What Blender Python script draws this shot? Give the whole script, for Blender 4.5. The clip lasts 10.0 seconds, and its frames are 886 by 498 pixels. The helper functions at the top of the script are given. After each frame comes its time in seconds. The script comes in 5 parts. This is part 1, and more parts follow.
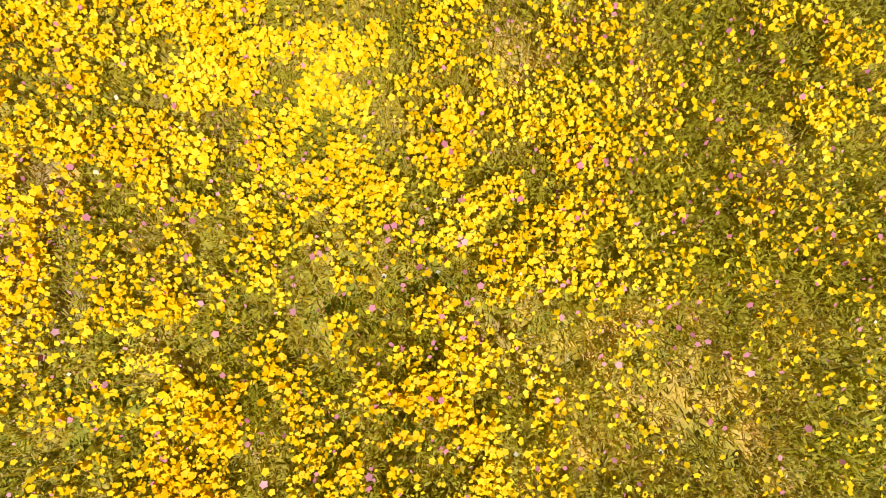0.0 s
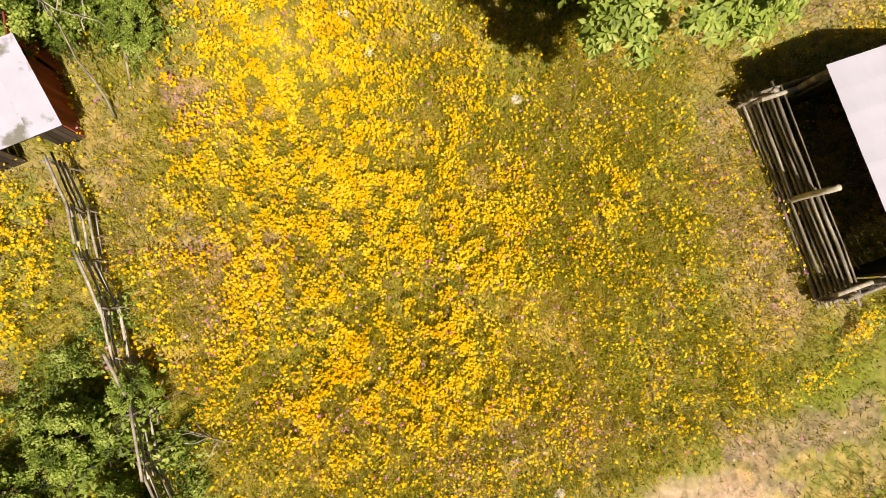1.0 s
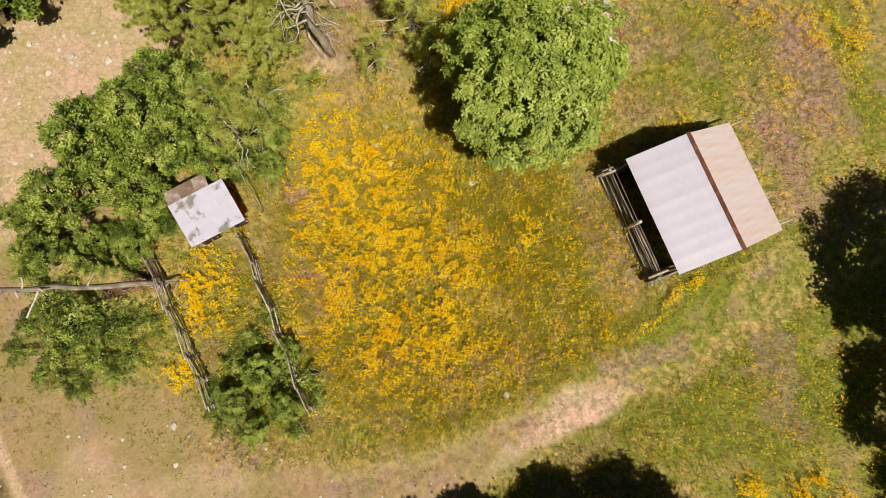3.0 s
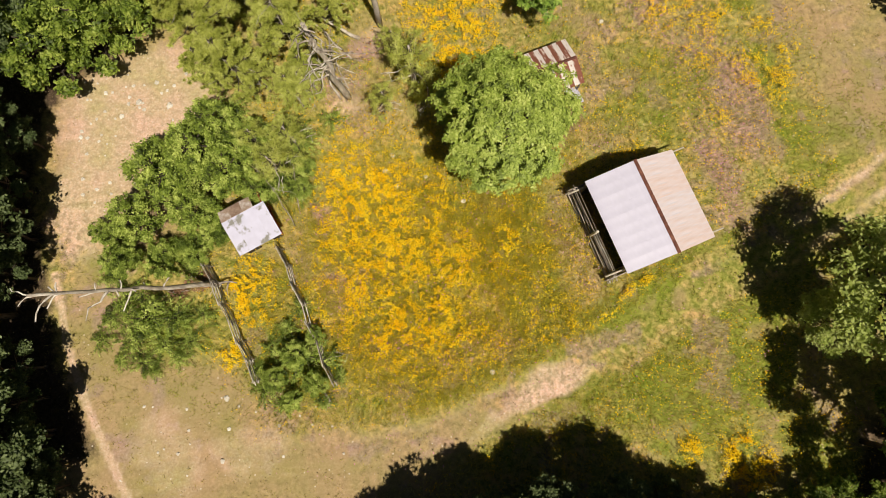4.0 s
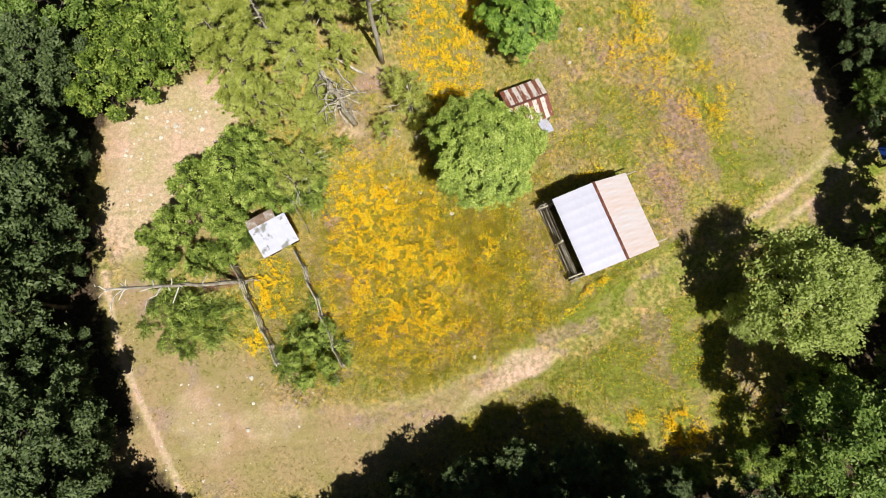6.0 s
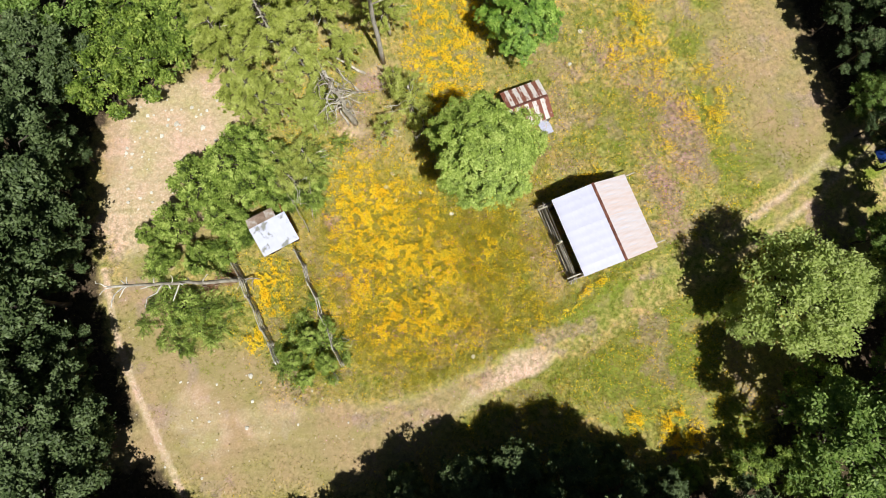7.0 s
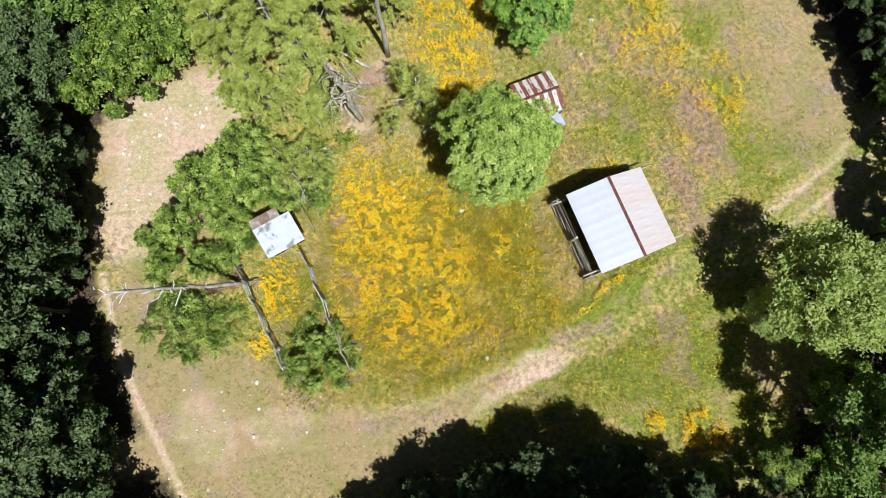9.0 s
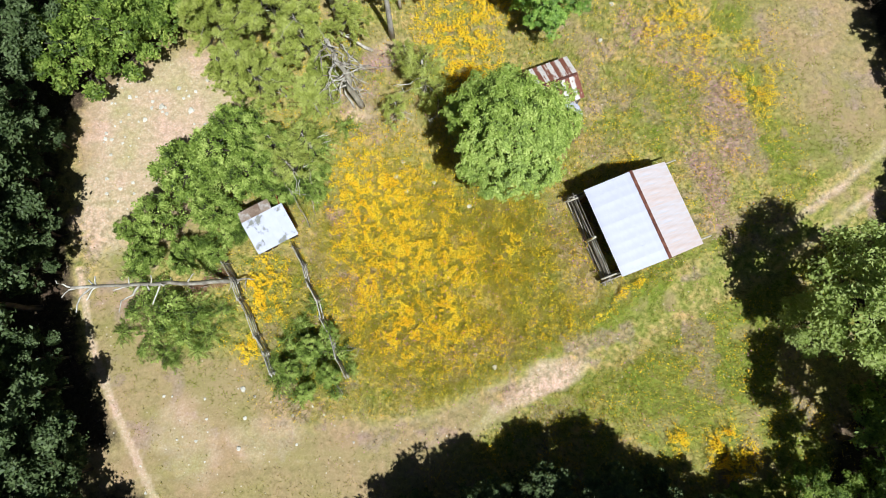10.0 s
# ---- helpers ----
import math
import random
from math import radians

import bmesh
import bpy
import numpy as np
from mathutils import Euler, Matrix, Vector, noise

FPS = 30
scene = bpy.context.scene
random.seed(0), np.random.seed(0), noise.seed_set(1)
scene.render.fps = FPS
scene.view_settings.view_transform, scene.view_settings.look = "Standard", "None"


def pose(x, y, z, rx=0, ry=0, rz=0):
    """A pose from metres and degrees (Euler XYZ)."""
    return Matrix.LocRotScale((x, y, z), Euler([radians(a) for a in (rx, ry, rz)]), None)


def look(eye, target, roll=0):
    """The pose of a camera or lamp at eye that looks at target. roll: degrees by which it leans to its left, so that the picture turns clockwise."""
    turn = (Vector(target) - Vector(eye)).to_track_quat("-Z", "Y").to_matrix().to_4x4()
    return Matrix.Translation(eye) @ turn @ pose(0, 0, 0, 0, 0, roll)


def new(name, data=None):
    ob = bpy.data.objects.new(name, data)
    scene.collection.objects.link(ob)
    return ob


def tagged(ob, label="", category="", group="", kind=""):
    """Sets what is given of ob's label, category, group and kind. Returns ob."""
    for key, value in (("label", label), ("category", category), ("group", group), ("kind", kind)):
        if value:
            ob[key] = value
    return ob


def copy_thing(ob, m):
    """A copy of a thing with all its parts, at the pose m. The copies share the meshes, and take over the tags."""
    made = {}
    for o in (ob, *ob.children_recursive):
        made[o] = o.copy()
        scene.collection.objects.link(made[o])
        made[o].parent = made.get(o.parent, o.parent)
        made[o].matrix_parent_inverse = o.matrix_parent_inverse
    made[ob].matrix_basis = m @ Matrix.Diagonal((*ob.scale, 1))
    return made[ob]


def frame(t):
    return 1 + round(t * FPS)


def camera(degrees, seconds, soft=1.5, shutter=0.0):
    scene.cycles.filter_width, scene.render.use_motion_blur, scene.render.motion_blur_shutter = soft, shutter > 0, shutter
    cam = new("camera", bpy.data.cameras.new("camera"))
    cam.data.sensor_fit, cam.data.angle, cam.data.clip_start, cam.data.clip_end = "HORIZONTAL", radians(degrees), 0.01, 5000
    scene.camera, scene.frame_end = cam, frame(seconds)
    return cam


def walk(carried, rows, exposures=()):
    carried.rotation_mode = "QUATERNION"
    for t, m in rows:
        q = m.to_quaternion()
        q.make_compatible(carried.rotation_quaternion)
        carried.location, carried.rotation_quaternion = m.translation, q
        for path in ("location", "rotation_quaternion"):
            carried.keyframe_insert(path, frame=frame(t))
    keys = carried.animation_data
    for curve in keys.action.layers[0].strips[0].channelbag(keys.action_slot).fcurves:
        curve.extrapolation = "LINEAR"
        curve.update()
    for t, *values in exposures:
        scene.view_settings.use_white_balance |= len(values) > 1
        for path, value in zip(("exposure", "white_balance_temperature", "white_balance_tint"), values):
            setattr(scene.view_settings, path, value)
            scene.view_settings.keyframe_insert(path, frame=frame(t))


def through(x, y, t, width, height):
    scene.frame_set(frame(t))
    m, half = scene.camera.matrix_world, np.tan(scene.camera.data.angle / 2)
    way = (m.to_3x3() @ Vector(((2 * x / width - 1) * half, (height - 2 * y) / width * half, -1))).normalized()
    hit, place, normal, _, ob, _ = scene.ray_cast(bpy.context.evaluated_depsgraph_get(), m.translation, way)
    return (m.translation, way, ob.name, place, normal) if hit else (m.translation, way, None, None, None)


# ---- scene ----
# ------------------------------------------------------------------ camera
cam = camera(80.0, 10.0, soft=0.65)
ROWS = [
    (0.0, 0.030, -0.450, 5.750, 8.60, 0.10, -0.33),
    (0.5, -0.640, -0.440, 9.850, 6.90, -2.70, -0.95),
    (1.0, -1.180, -0.480, 13.300, 6.20, -4.40, -1.25),
    (1.5, -1.352, -0.682, 16.134, 6.62, -4.19, -1.31),
    (2.0, -1.267, -1.010, 18.945, 7.41, -3.47, -2.43),
    (2.5, -0.728, -1.339, 21.830, 7.83, -1.73, -3.86),
    (4.0, 0.701, -2.362, 30.709, 8.26, 1.22, -5.06),
    (4.5, 0.778, -2.562, 33.124, 8.17, 0.94, -5.28),
    (5.0, 0.758, -2.678, 35.080, 8.20, 0.64, -5.35),
    (5.5, 0.800, -2.771, 36.245, 8.17, 0.41, -5.06),
    (7.0, 0.686, -2.861, 36.765, 8.18, -0.05, -4.32),
    (7.5, 0.444, -2.824, 36.747, 8.22, -0.13, -4.70),
    (8.0, 0.232, -2.665, 36.637, 8.08, -0.15, -5.26),
    (8.5, 0.048, -2.635, 36.384, 8.07, -0.10, -5.36),
    (9.0, -0.086, -2.675, 35.489, 8.12, -0.02, -5.27),
    (9.5, -0.209, -2.651, 34.144, 8.26, -0.01, -4.68),
    (10.0, -0.302, -2.594, 32.638, 8.54, 0.04, -4.29),
]
EXPOSE = [(0.0, 0.3, 7600, 8), (0.5, 0.24, 7800, 9), (1.0, 0.2, 7900, 11), (1.5, 0.1, 7950, 12), (2.5, -0.14, 7700, 11), (4.0, -0.03, 7500, 10), (4.5, 0.1, 7350, 8), (5.5, 0.2, 6850, 6), (7.5, 0.24, 6150, 4), (10.0, 0.24, 5780, 2)]
walk(cam, [(t, pose(x, y, z, rx, ry, rz)) for t, x, y, z, rx, ry, rz in ROWS], EXPOSE)

# ------------------------------------------------------------------ light
SUN = Vector((0.24, -0.5, 1.0)).normalized()
world = bpy.data.worlds.new("sky")
scene.world = world
world.use_nodes = True
wn = world.node_tree.nodes
sky = wn.new("ShaderNodeTexSky")
sky.sky_type, sky.sun_disc = "NISHITA", False
sky.sun_elevation = math.asin(SUN.z)
sky.sun_rotation = math.atan2(SUN.x, SUN.y)
world.node_tree.links.new(sky.outputs[0], wn["Background"].inputs[0])
wn["Background"].inputs[1].default_value = 0.017
sun_data = bpy.data.lights.new("sun", "SUN")
sun_data.energy, sun_data.angle, sun_data.color = 5.0, radians(0.6), (1.0, 0.95, 0.86)
sun = new("sun", sun_data)
sun.matrix_world = look(SUN * 80, (0, 0, 0))

# ------------------------------------------------------------------ materials
def shader(name):
    m = bpy.data.materials.new(name)
    m.use_nodes = True
    return m, m.node_tree.nodes, m.node_tree.links, m.node_tree.nodes["Principled BSDF"]


def ramp(nodes, stops):
    r = nodes.new("ShaderNodeValToRGB")
    while len(r.color_ramp.elements) < len(stops):
        r.color_ramp.elements.new(0.5)
    for e, (p, c) in zip(r.color_ramp.elements, stops):
        e.position, e.color = p, (*c, 1)
    return r


def noise_tex(nodes, links, scale, detail=3.0, rough=0.55, vec=None):
    n = nodes.new("ShaderNodeTexNoise")
    n.inputs["Scale"].default_value, n.inputs["Detail"].default_value = scale, detail
    n.inputs["Roughness"].default_value = rough
    if vec is not None:
        links.new(vec, n.inputs["Vector"])
    return n


def mixc(nodes, links, fac, a, b, mode="MIX"):
    m = nodes.new("ShaderNodeMix")
    m.data_type, m.blend_type = "RGBA", mode
    for sock, v in ((m.inputs[0], fac), (m.inputs[6], a), (m.inputs[7], b)):
        if isinstance(v, (int, float)):
            sock.default_value = v
        elif isinstance(v, tuple):
            sock.default_value = (*v, 1)
        else:
            links.new(v, sock)
    return m.outputs[2]


def leaf_mat(name, dark, mid, light, rough=0.55, through=0.35, patch=1.7):
    """Foliage: a colour for each leaf, patches over the crown, light through the blade."""
    m, n, l, b = shader(name)
    geo = n.new("ShaderNodeNewGeometry")
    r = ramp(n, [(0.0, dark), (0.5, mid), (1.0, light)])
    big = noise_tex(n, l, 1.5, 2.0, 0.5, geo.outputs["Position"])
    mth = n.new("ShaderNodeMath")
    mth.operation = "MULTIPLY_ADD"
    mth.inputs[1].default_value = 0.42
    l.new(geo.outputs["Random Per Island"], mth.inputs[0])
    # wide patches; a near-black dark end makes them stand for shaded gaps
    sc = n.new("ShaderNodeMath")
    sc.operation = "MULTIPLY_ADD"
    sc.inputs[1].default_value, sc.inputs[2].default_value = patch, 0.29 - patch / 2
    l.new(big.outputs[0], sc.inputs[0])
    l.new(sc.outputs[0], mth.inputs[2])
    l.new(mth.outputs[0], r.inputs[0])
    l.new(r.outputs[0], b.inputs["Base Color"])
    b.inputs["Roughness"].default_value = rough
    b.inputs["Specular IOR Level"].default_value = 0.35
    tr = n.new("ShaderNodeBsdfTranslucent")
    l.new(mixc(n, l, 0.35, r.outputs[0], light), tr.inputs[0])
    mix = n.new("ShaderNodeMixShader")
    mix.inputs[0].default_value = through
    l.new(b.outputs[0], mix.inputs[1])
    l.new(tr.outputs[0], mix.inputs[2])
    l.new(mix.outputs[0], n["Material Output"].inputs[0])
    return m


def rough_mat(name, a, b_, c=None, scale=6.0, rough=0.85, bump=0.3, stretch=(1, 1, 1), fine=40.0, metal=0.0, mottle=0.38):
    """Weathered surface: two scales of colour and a fine relief, in the object's own space."""
    m, n, l, b = shader(name)
    tc = n.new("ShaderNodeTexCoord")
    mp = n.new("ShaderNodeMapping")
    mp.inputs["Scale"].default_value = stretch
    l.new(tc.outputs["Object"], mp.inputs[0])
    info = n.new("ShaderNodeObjectInfo")
    n1 = noise_tex(n, l, scale, 4.0, 0.6, mp.outputs[0])
    n2 = noise_tex(n, l, fine, 3.0, 0.6, mp.outputs[0])
    r = ramp(n, [(0.3, a), (0.55, b_), (0.75, c or b_)])
    add = n.new("ShaderNodeMath")
    add.operation = "MULTIPLY_ADD"
    add.inputs[1].default_value = 0.25
    l.new(info.outputs["Random"], add.inputs[0])
    sub = n.new("ShaderNodeMath")
    sub.operation = "ADD"
    sub.inputs[1].default_value = -0.12
    l.new(n1.outputs[0], sub.inputs[0])
    l.new(sub.outputs[0], add.inputs[2])
    l.new(add.outputs[0], r.inputs[0])
    g = ramp(n, [(0.25, (1 - mottle,) * 3), (0.7, (1 + mottle * 0.26,) * 3)])
    l.new(n2.outputs[0], g.inputs[0])
    l.new(mixc(n, l, 1.0, r.outputs[0], g.outputs[0], "MULTIPLY"), b.inputs["Base Color"])
    b.inputs["Roughness"].default_value, b.inputs["Metallic"].default_value = rough, metal
    bp = n.new("ShaderNodeBump")
    bp.inputs["Strength"].default_value, bp.inputs["Distance"].default_value = bump, 0.02
    l.new(n2.outputs[0], bp.inputs["Height"])
    l.new(bp.outputs[0], b.inputs["Normal"])
    return m


M_BARK = rough_mat("dark bark", (0.04, 0.03, 0.024), (0.085, 0.066, 0.054), (0.14, 0.115, 0.098), 5, 0.95, 0.8, (1, 1, 0.25))
M_PINEBARK = rough_mat("pale pine bark", (0.38, 0.34, 0.31), (0.57, 0.52, 0.485), (0.7, 0.66, 0.625), 5, 0.95, 0.8, (1, 1, 0.25))
M_DEADWOOD = rough_mat("grey dead wood", (0.2, 0.165, 0.14), (0.46, 0.41, 0.36), (0.72, 0.68, 0.62), 4, 0.9, 0.6, (1, 1, 0.3))
M_SNAG = rough_mat("silvery bare wood", (0.42, 0.385, 0.35), (0.68, 0.64, 0.59), (0.84, 0.81, 0.76), 4, 0.9, 0.6, (1, 1, 0.3))
M_RAIL = rough_mat("weathered split rail", (0.32, 0.285, 0.255), (0.58, 0.53, 0.48), (0.78, 0.74, 0.68), 5, 0.9, 0.7, (0.25, 1, 1))
M_LOG = rough_mat("weathered pen log", (0.16, 0.135, 0.115), (0.36, 0.315, 0.275), (0.62, 0.57, 0.52), 5, 0.9, 0.7, (0.25, 1, 1))
M_POLE = rough_mat("pale peeled pole", (0.42, 0.37, 0.3), (0.62, 0.57, 0.48), (0.75, 0.7, 0.62), 5, 0.8, 0.4, (0.3, 1, 1))
M_STONE = rough_mat("pale stone", (0.52, 0.48, 0.42), (0.7, 0.66, 0.59), (0.82, 0.79, 0.74), 3, 0.9, 0.6)
M_REDBOARD = rough_mat("faded red board", (0.2, 0.03, 0.016), (0.38, 0.07, 0.035), (0.45, 0.13, 0.07), 4, 0.85, 0.5, (1, 1, 0.2))
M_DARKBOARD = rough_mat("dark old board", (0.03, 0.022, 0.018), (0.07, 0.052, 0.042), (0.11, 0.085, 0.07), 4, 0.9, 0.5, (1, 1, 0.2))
M_TIN = rough_mat("bright galvanised sheet", (0.53, 0.53, 0.69), (0.565, 0.565, 0.73), (0.6, 0.6, 0.765), 1.2, 0.55, 0.03, (0.4, 1, 1), 1.6, 0.1, 0.12)
M_TINPINK = rough_mat("galvanised sheet with a rust bloom", (0.72, 0.575, 0.57), (0.71, 0.635, 0.69), (0.68, 0.66, 0.77), 1.4, 0.6, 0.03, (3.5, 0.5, 1), 1.6, 0.1, 0.14)
M_RUST = rough_mat("rusted sheet", (0.07, 0.026, 0.02), (0.15, 0.05, 0.036), (0.24, 0.095, 0.065), 3, 0.85, 0.3)
M_RUSTPALE = rough_mat("pale rusted sheet", (0.26, 0.17, 0.13), (0.4, 0.3, 0.25), (0.68, 0.64, 0.66), 2.2, 0.85, 0.3)


def patchy_mat(name, base, blotch, scale, cut, stretch):
    """Sheet metal with hard-edged blotches or rust."""
    m, n, l, b = shader(name)
    tc, mp = n.new("ShaderNodeTexCoord"), n.new("ShaderNodeMapping")
    mp.inputs["Scale"].default_value = stretch
    l.new(tc.outputs["Object"], mp.inputs[0])
    info = n.new("ShaderNodeObjectInfo")
    off = n.new("ShaderNodeVectorMath")
    off.operation = "SCALE"
    off.inputs[3].default_value = 37.0
    l.new(info.outputs["Random"], off.inputs[0])
    l.new(off.outputs[0], mp.inputs[1])
    n1, n2 = noise_tex(n, l, scale, 5.0, 0.6, mp.outputs[0]), noise_tex(n, l, 2.0, 3.0, 0.5, mp.outputs[0])
    r = ramp(n, [(cut - 0.03, (0, 0, 0)), (cut + 0.04, (1, 1, 1))])
    l.new(n1.outputs[0], r.inputs[0])
    v = ramp(n, [(0.3, tuple(0.88 * c for c in base)), (0.7, base)])
    l.new(n2.outputs[0], v.inputs[0])
    l.new(mixc(n, l, r.outputs[0], v.outputs[0], blotch), b.inputs["Base Color"])
    b.inputs["Roughness"].default_value = 0.6
    return m


M_SHEDTIN = patchy_mat("white sheet with dark patches", (0.53, 0.54, 0.72), (0.2, 0.2, 0.19), 1.1, 0.6, (1, 1, 1))
M_STRIPETIN = patchy_mat("pale sheet with ragged rust", (0.72, 0.67, 0.68), (0.26, 0.1, 0.07), 3.5, 0.6, (1.6, 0.5, 1))
M_STRIPERUST = patchy_mat("rusted sheet with bare patches", (0.26, 0.1, 0.07), (0.6, 0.52, 0.5), 4.0, 0.6, (1.2, 0.5, 1))
M_BROWN = leaf_mat("dead brown foliage", (0.12, 0.06, 0.03), (0.26, 0.14, 0.08), (0.42, 0.27, 0.17), 0.8, 0.15)
M_WEED = leaf_mat("low weed leaves", (0.34, 0.33, 0.03), (0.52, 0.49, 0.055), (0.64, 0.6, 0.14), 0.6, 0.6)
M_GREENWEED = leaf_mat("green tuft leaves", (0.24, 0.27, 0.03), (0.36, 0.4, 0.06), (0.48, 0.51, 0.12), 0.6, 0.5)
M_SEED = leaf_mat("brown seed heads", (0.26, 0.12, 0.04), (0.48, 0.27, 0.12), (0.64, 0.46, 0.32), 0.8, 0.3)
M_FALLEN = leaf_mat("fallen leaves", (0.2, 0.13, 0.07), (0.42, 0.31, 0.19), (0.62, 0.54, 0.42), 0.8, 0.1)
M_TARP = rough_mat("blue plastic", (0.008, 0.03, 0.2), (0.012, 0.05, 0.32), (0.02, 0.08, 0.4), 3, 0.4, 0.1)

# lone tree: near-black end puts the shade between leaf clumps into the colour
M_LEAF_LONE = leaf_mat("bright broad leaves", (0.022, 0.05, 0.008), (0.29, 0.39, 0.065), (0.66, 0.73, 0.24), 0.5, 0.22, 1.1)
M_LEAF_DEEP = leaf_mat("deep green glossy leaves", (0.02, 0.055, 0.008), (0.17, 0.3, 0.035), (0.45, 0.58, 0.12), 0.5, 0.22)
M_LEAF_PALE = leaf_mat("pale oak leaves", (0.18, 0.25, 0.05), (0.42, 0.5, 0.14), (0.6, 0.66, 0.28), 0.55, 0.4)
M_LEAF_OAK = leaf_mat("dark oak leaves", (0.03, 0.05, 0.016), (0.09, 0.13, 0.045), (0.21, 0.265, 0.12), 0.55, 0.2)
M_LEAF_MID = leaf_mat("mid green leaves", (0.04, 0.085, 0.013), (0.17, 0.26, 0.05), (0.37, 0.47, 0.14), 0.55, 0.3)
M_NEEDLE = leaf_mat("pine needles", (0.23, 0.28, 0.042), (0.55, 0.6, 0.15), (0.78, 0.81, 0.33), 0.6, 0.45)
# shrub and thicket: shade of the hollows painted as near-black leaf patches
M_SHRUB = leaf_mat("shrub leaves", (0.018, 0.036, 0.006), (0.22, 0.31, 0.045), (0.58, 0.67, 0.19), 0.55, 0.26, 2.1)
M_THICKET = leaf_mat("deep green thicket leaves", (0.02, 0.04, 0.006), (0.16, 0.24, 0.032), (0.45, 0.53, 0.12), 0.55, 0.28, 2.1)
M_GRASS = leaf_mat("meadow grass", (0.42, 0.34, 0.03), (0.6, 0.49, 0.065), (0.75, 0.61, 0.15), 0.6, 0.6)
M_DRYGRASS = leaf_mat("dry meadow grass", (0.33, 0.3, 0.07), (0.48, 0.43, 0.14), (0.62, 0.56, 0.26), 0.6, 0.55)
M_PETAL = leaf_mat("yellow petals", (0.86, 0.47, 0.008), (0.92, 0.63, 0.014), (0.96, 0.79, 0.06), 0.6, 0.34, 1.3)
M_PINK = leaf_mat("pink petals", (0.42, 0.12, 0.24), (0.6, 0.24, 0.4), (0.7, 0.45, 0.6), 0.6, 0.3)
M_WHITE = leaf_mat("white petals", (0.6, 0.56, 0.45), (0.72, 0.7, 0.6), (0.8, 0.8, 0.74), 0.6, 0.2)

# ------------------------------------------------------------------ plan of the ground
ROAD = [(-30, -9.5), (-17.2, -9.3), (-11.5, -9.0), (-5.5, -9.1), (-0.9, -8.6), (2.7, -7.3), (6.7, -5.75), (11.2, -3.4),
        (15.6, -1.3), (19.8, 0.3), (24.1, 2.5), (27.2, 4.5), (30.0, 6.6), (36, 10.6), (60, 22)]
PATH = [(-16.3, -14.6), (-17.8, -11.3), (-19.45, -7.8), (-20.55, -5.2), (-21.8, -1.6), (-22.6, 2.7)]
# x, y, radius along, radius across, turn in degrees, strength
SAND = [(5.5, -6.2, 2.7, 0.95, 28, 0.95), (2.6, -7.7, 1.6, 0.5, 20, 0.6), (-17.4, 12.6, 5.2, 3.6, 25, 1.05), (-20.0, 7.8, 2.4, 4.6, -12, 1.0), (-18.8, 1.8, 1.0, 2.2, 10, 0.45), (-11.6, -8.4, 2.4, 1.3, 0, 0.5), (-16.0, -8.0, 2.0, 2.6, 20, 0.5), (-13.6, 15.0, 2.0, 2.0, 0, 0.8),
        (27.6, 15.5, 2.4, 6.0, -8, 0.22), (25.5, 21.0, 3.5, 4.0, 0, 0.2), (-5.0, 11.4, 1.1, 0.6, 0, 0.7), (-2.7, 15.8, 0.9, 0.6, 0, 0.7)]
DRY = [(24.4, 15.0, 3.4, 5.4, -10, 0.7), (-17.6, 11.0, 6.4, 7.0, 0, 0.95), (-16.5, -7.5, 6.0, 4.6, 0, 1.1), (-10.0, -10.3, 10.0, 3.0, 0, 1.0), (-19.5, -2.5, 2.4, 6.0, 15, 0.95), (27.3, 13.0, 4.5, 8.0, -8, 0.75),
       (-2.0, 10.3, 2.4, 1.6, 0, 0.5), (8.0, 0.5, 1.5, 3.2, 17, 0.5), (2.5, -5.0, 3.0, 0.9, 10, 0.3)]
LUSH = [(-9.0, -3.6, 3.0, 2.6, 15, 0.95), (-16.6, -1.6, 2.2, 1.8, 0, 0.8), (-11.6, -4.6, 1.2, 1.2, 0, 0.6), (20.4, 17.0, 2.0, 1.6, 20, 0.9), (24.8, 8.2, 2.6, 1.6, 20, 1.0), (21.4, 11.4, 1.4, 2.4, 15, 0.8), (-20.2, 2.7, 0.8, 1.4, 0, 0.8), (-19.6, -2.6, 1.2, 1.6, 20, 0.55), (-14.6, -5.0, 2.6, 1.4, 10, 0.6), (17.6, -6.4, 2.6, 2.2, 20, 0.9), (-8.6, -9.3, 3.2, 0.5, 4, 0.5), (13.5, -8.0, 3.2, 3.4, 0, 1.0), (17.0, -4.2, 4.2, 1.6, 27, 0.8), (11.5, -2.0, 3.6, 0.8, 28, 0.9), (22.0, 7.2, 2.0, 2.6, 0, 0.8),
        (22.5, 13.5, 1.8, 1.6, 0, 0.8), (26.5, 8.5, 2.2, 2.4, 0, 0.8), (18.5, -11.5, 5.0, 3.0, 0, 0.7), (-14.0, -3.4, 2.4, 1.6, 0, 0.5),
        (5.4, -1.0, 2.0, 4.0, 15, 0.75), (4.2, 2.2, 2.0, 3.0, 0, 0.6), (6.0, 4.2, 1.4, 2.4, 0, 0.65), (8.0, 9.5, 3.0, 2.0, 20, 0.4), (-1.0, -5.8, 6.0, 0.8, 6, 0.5)]
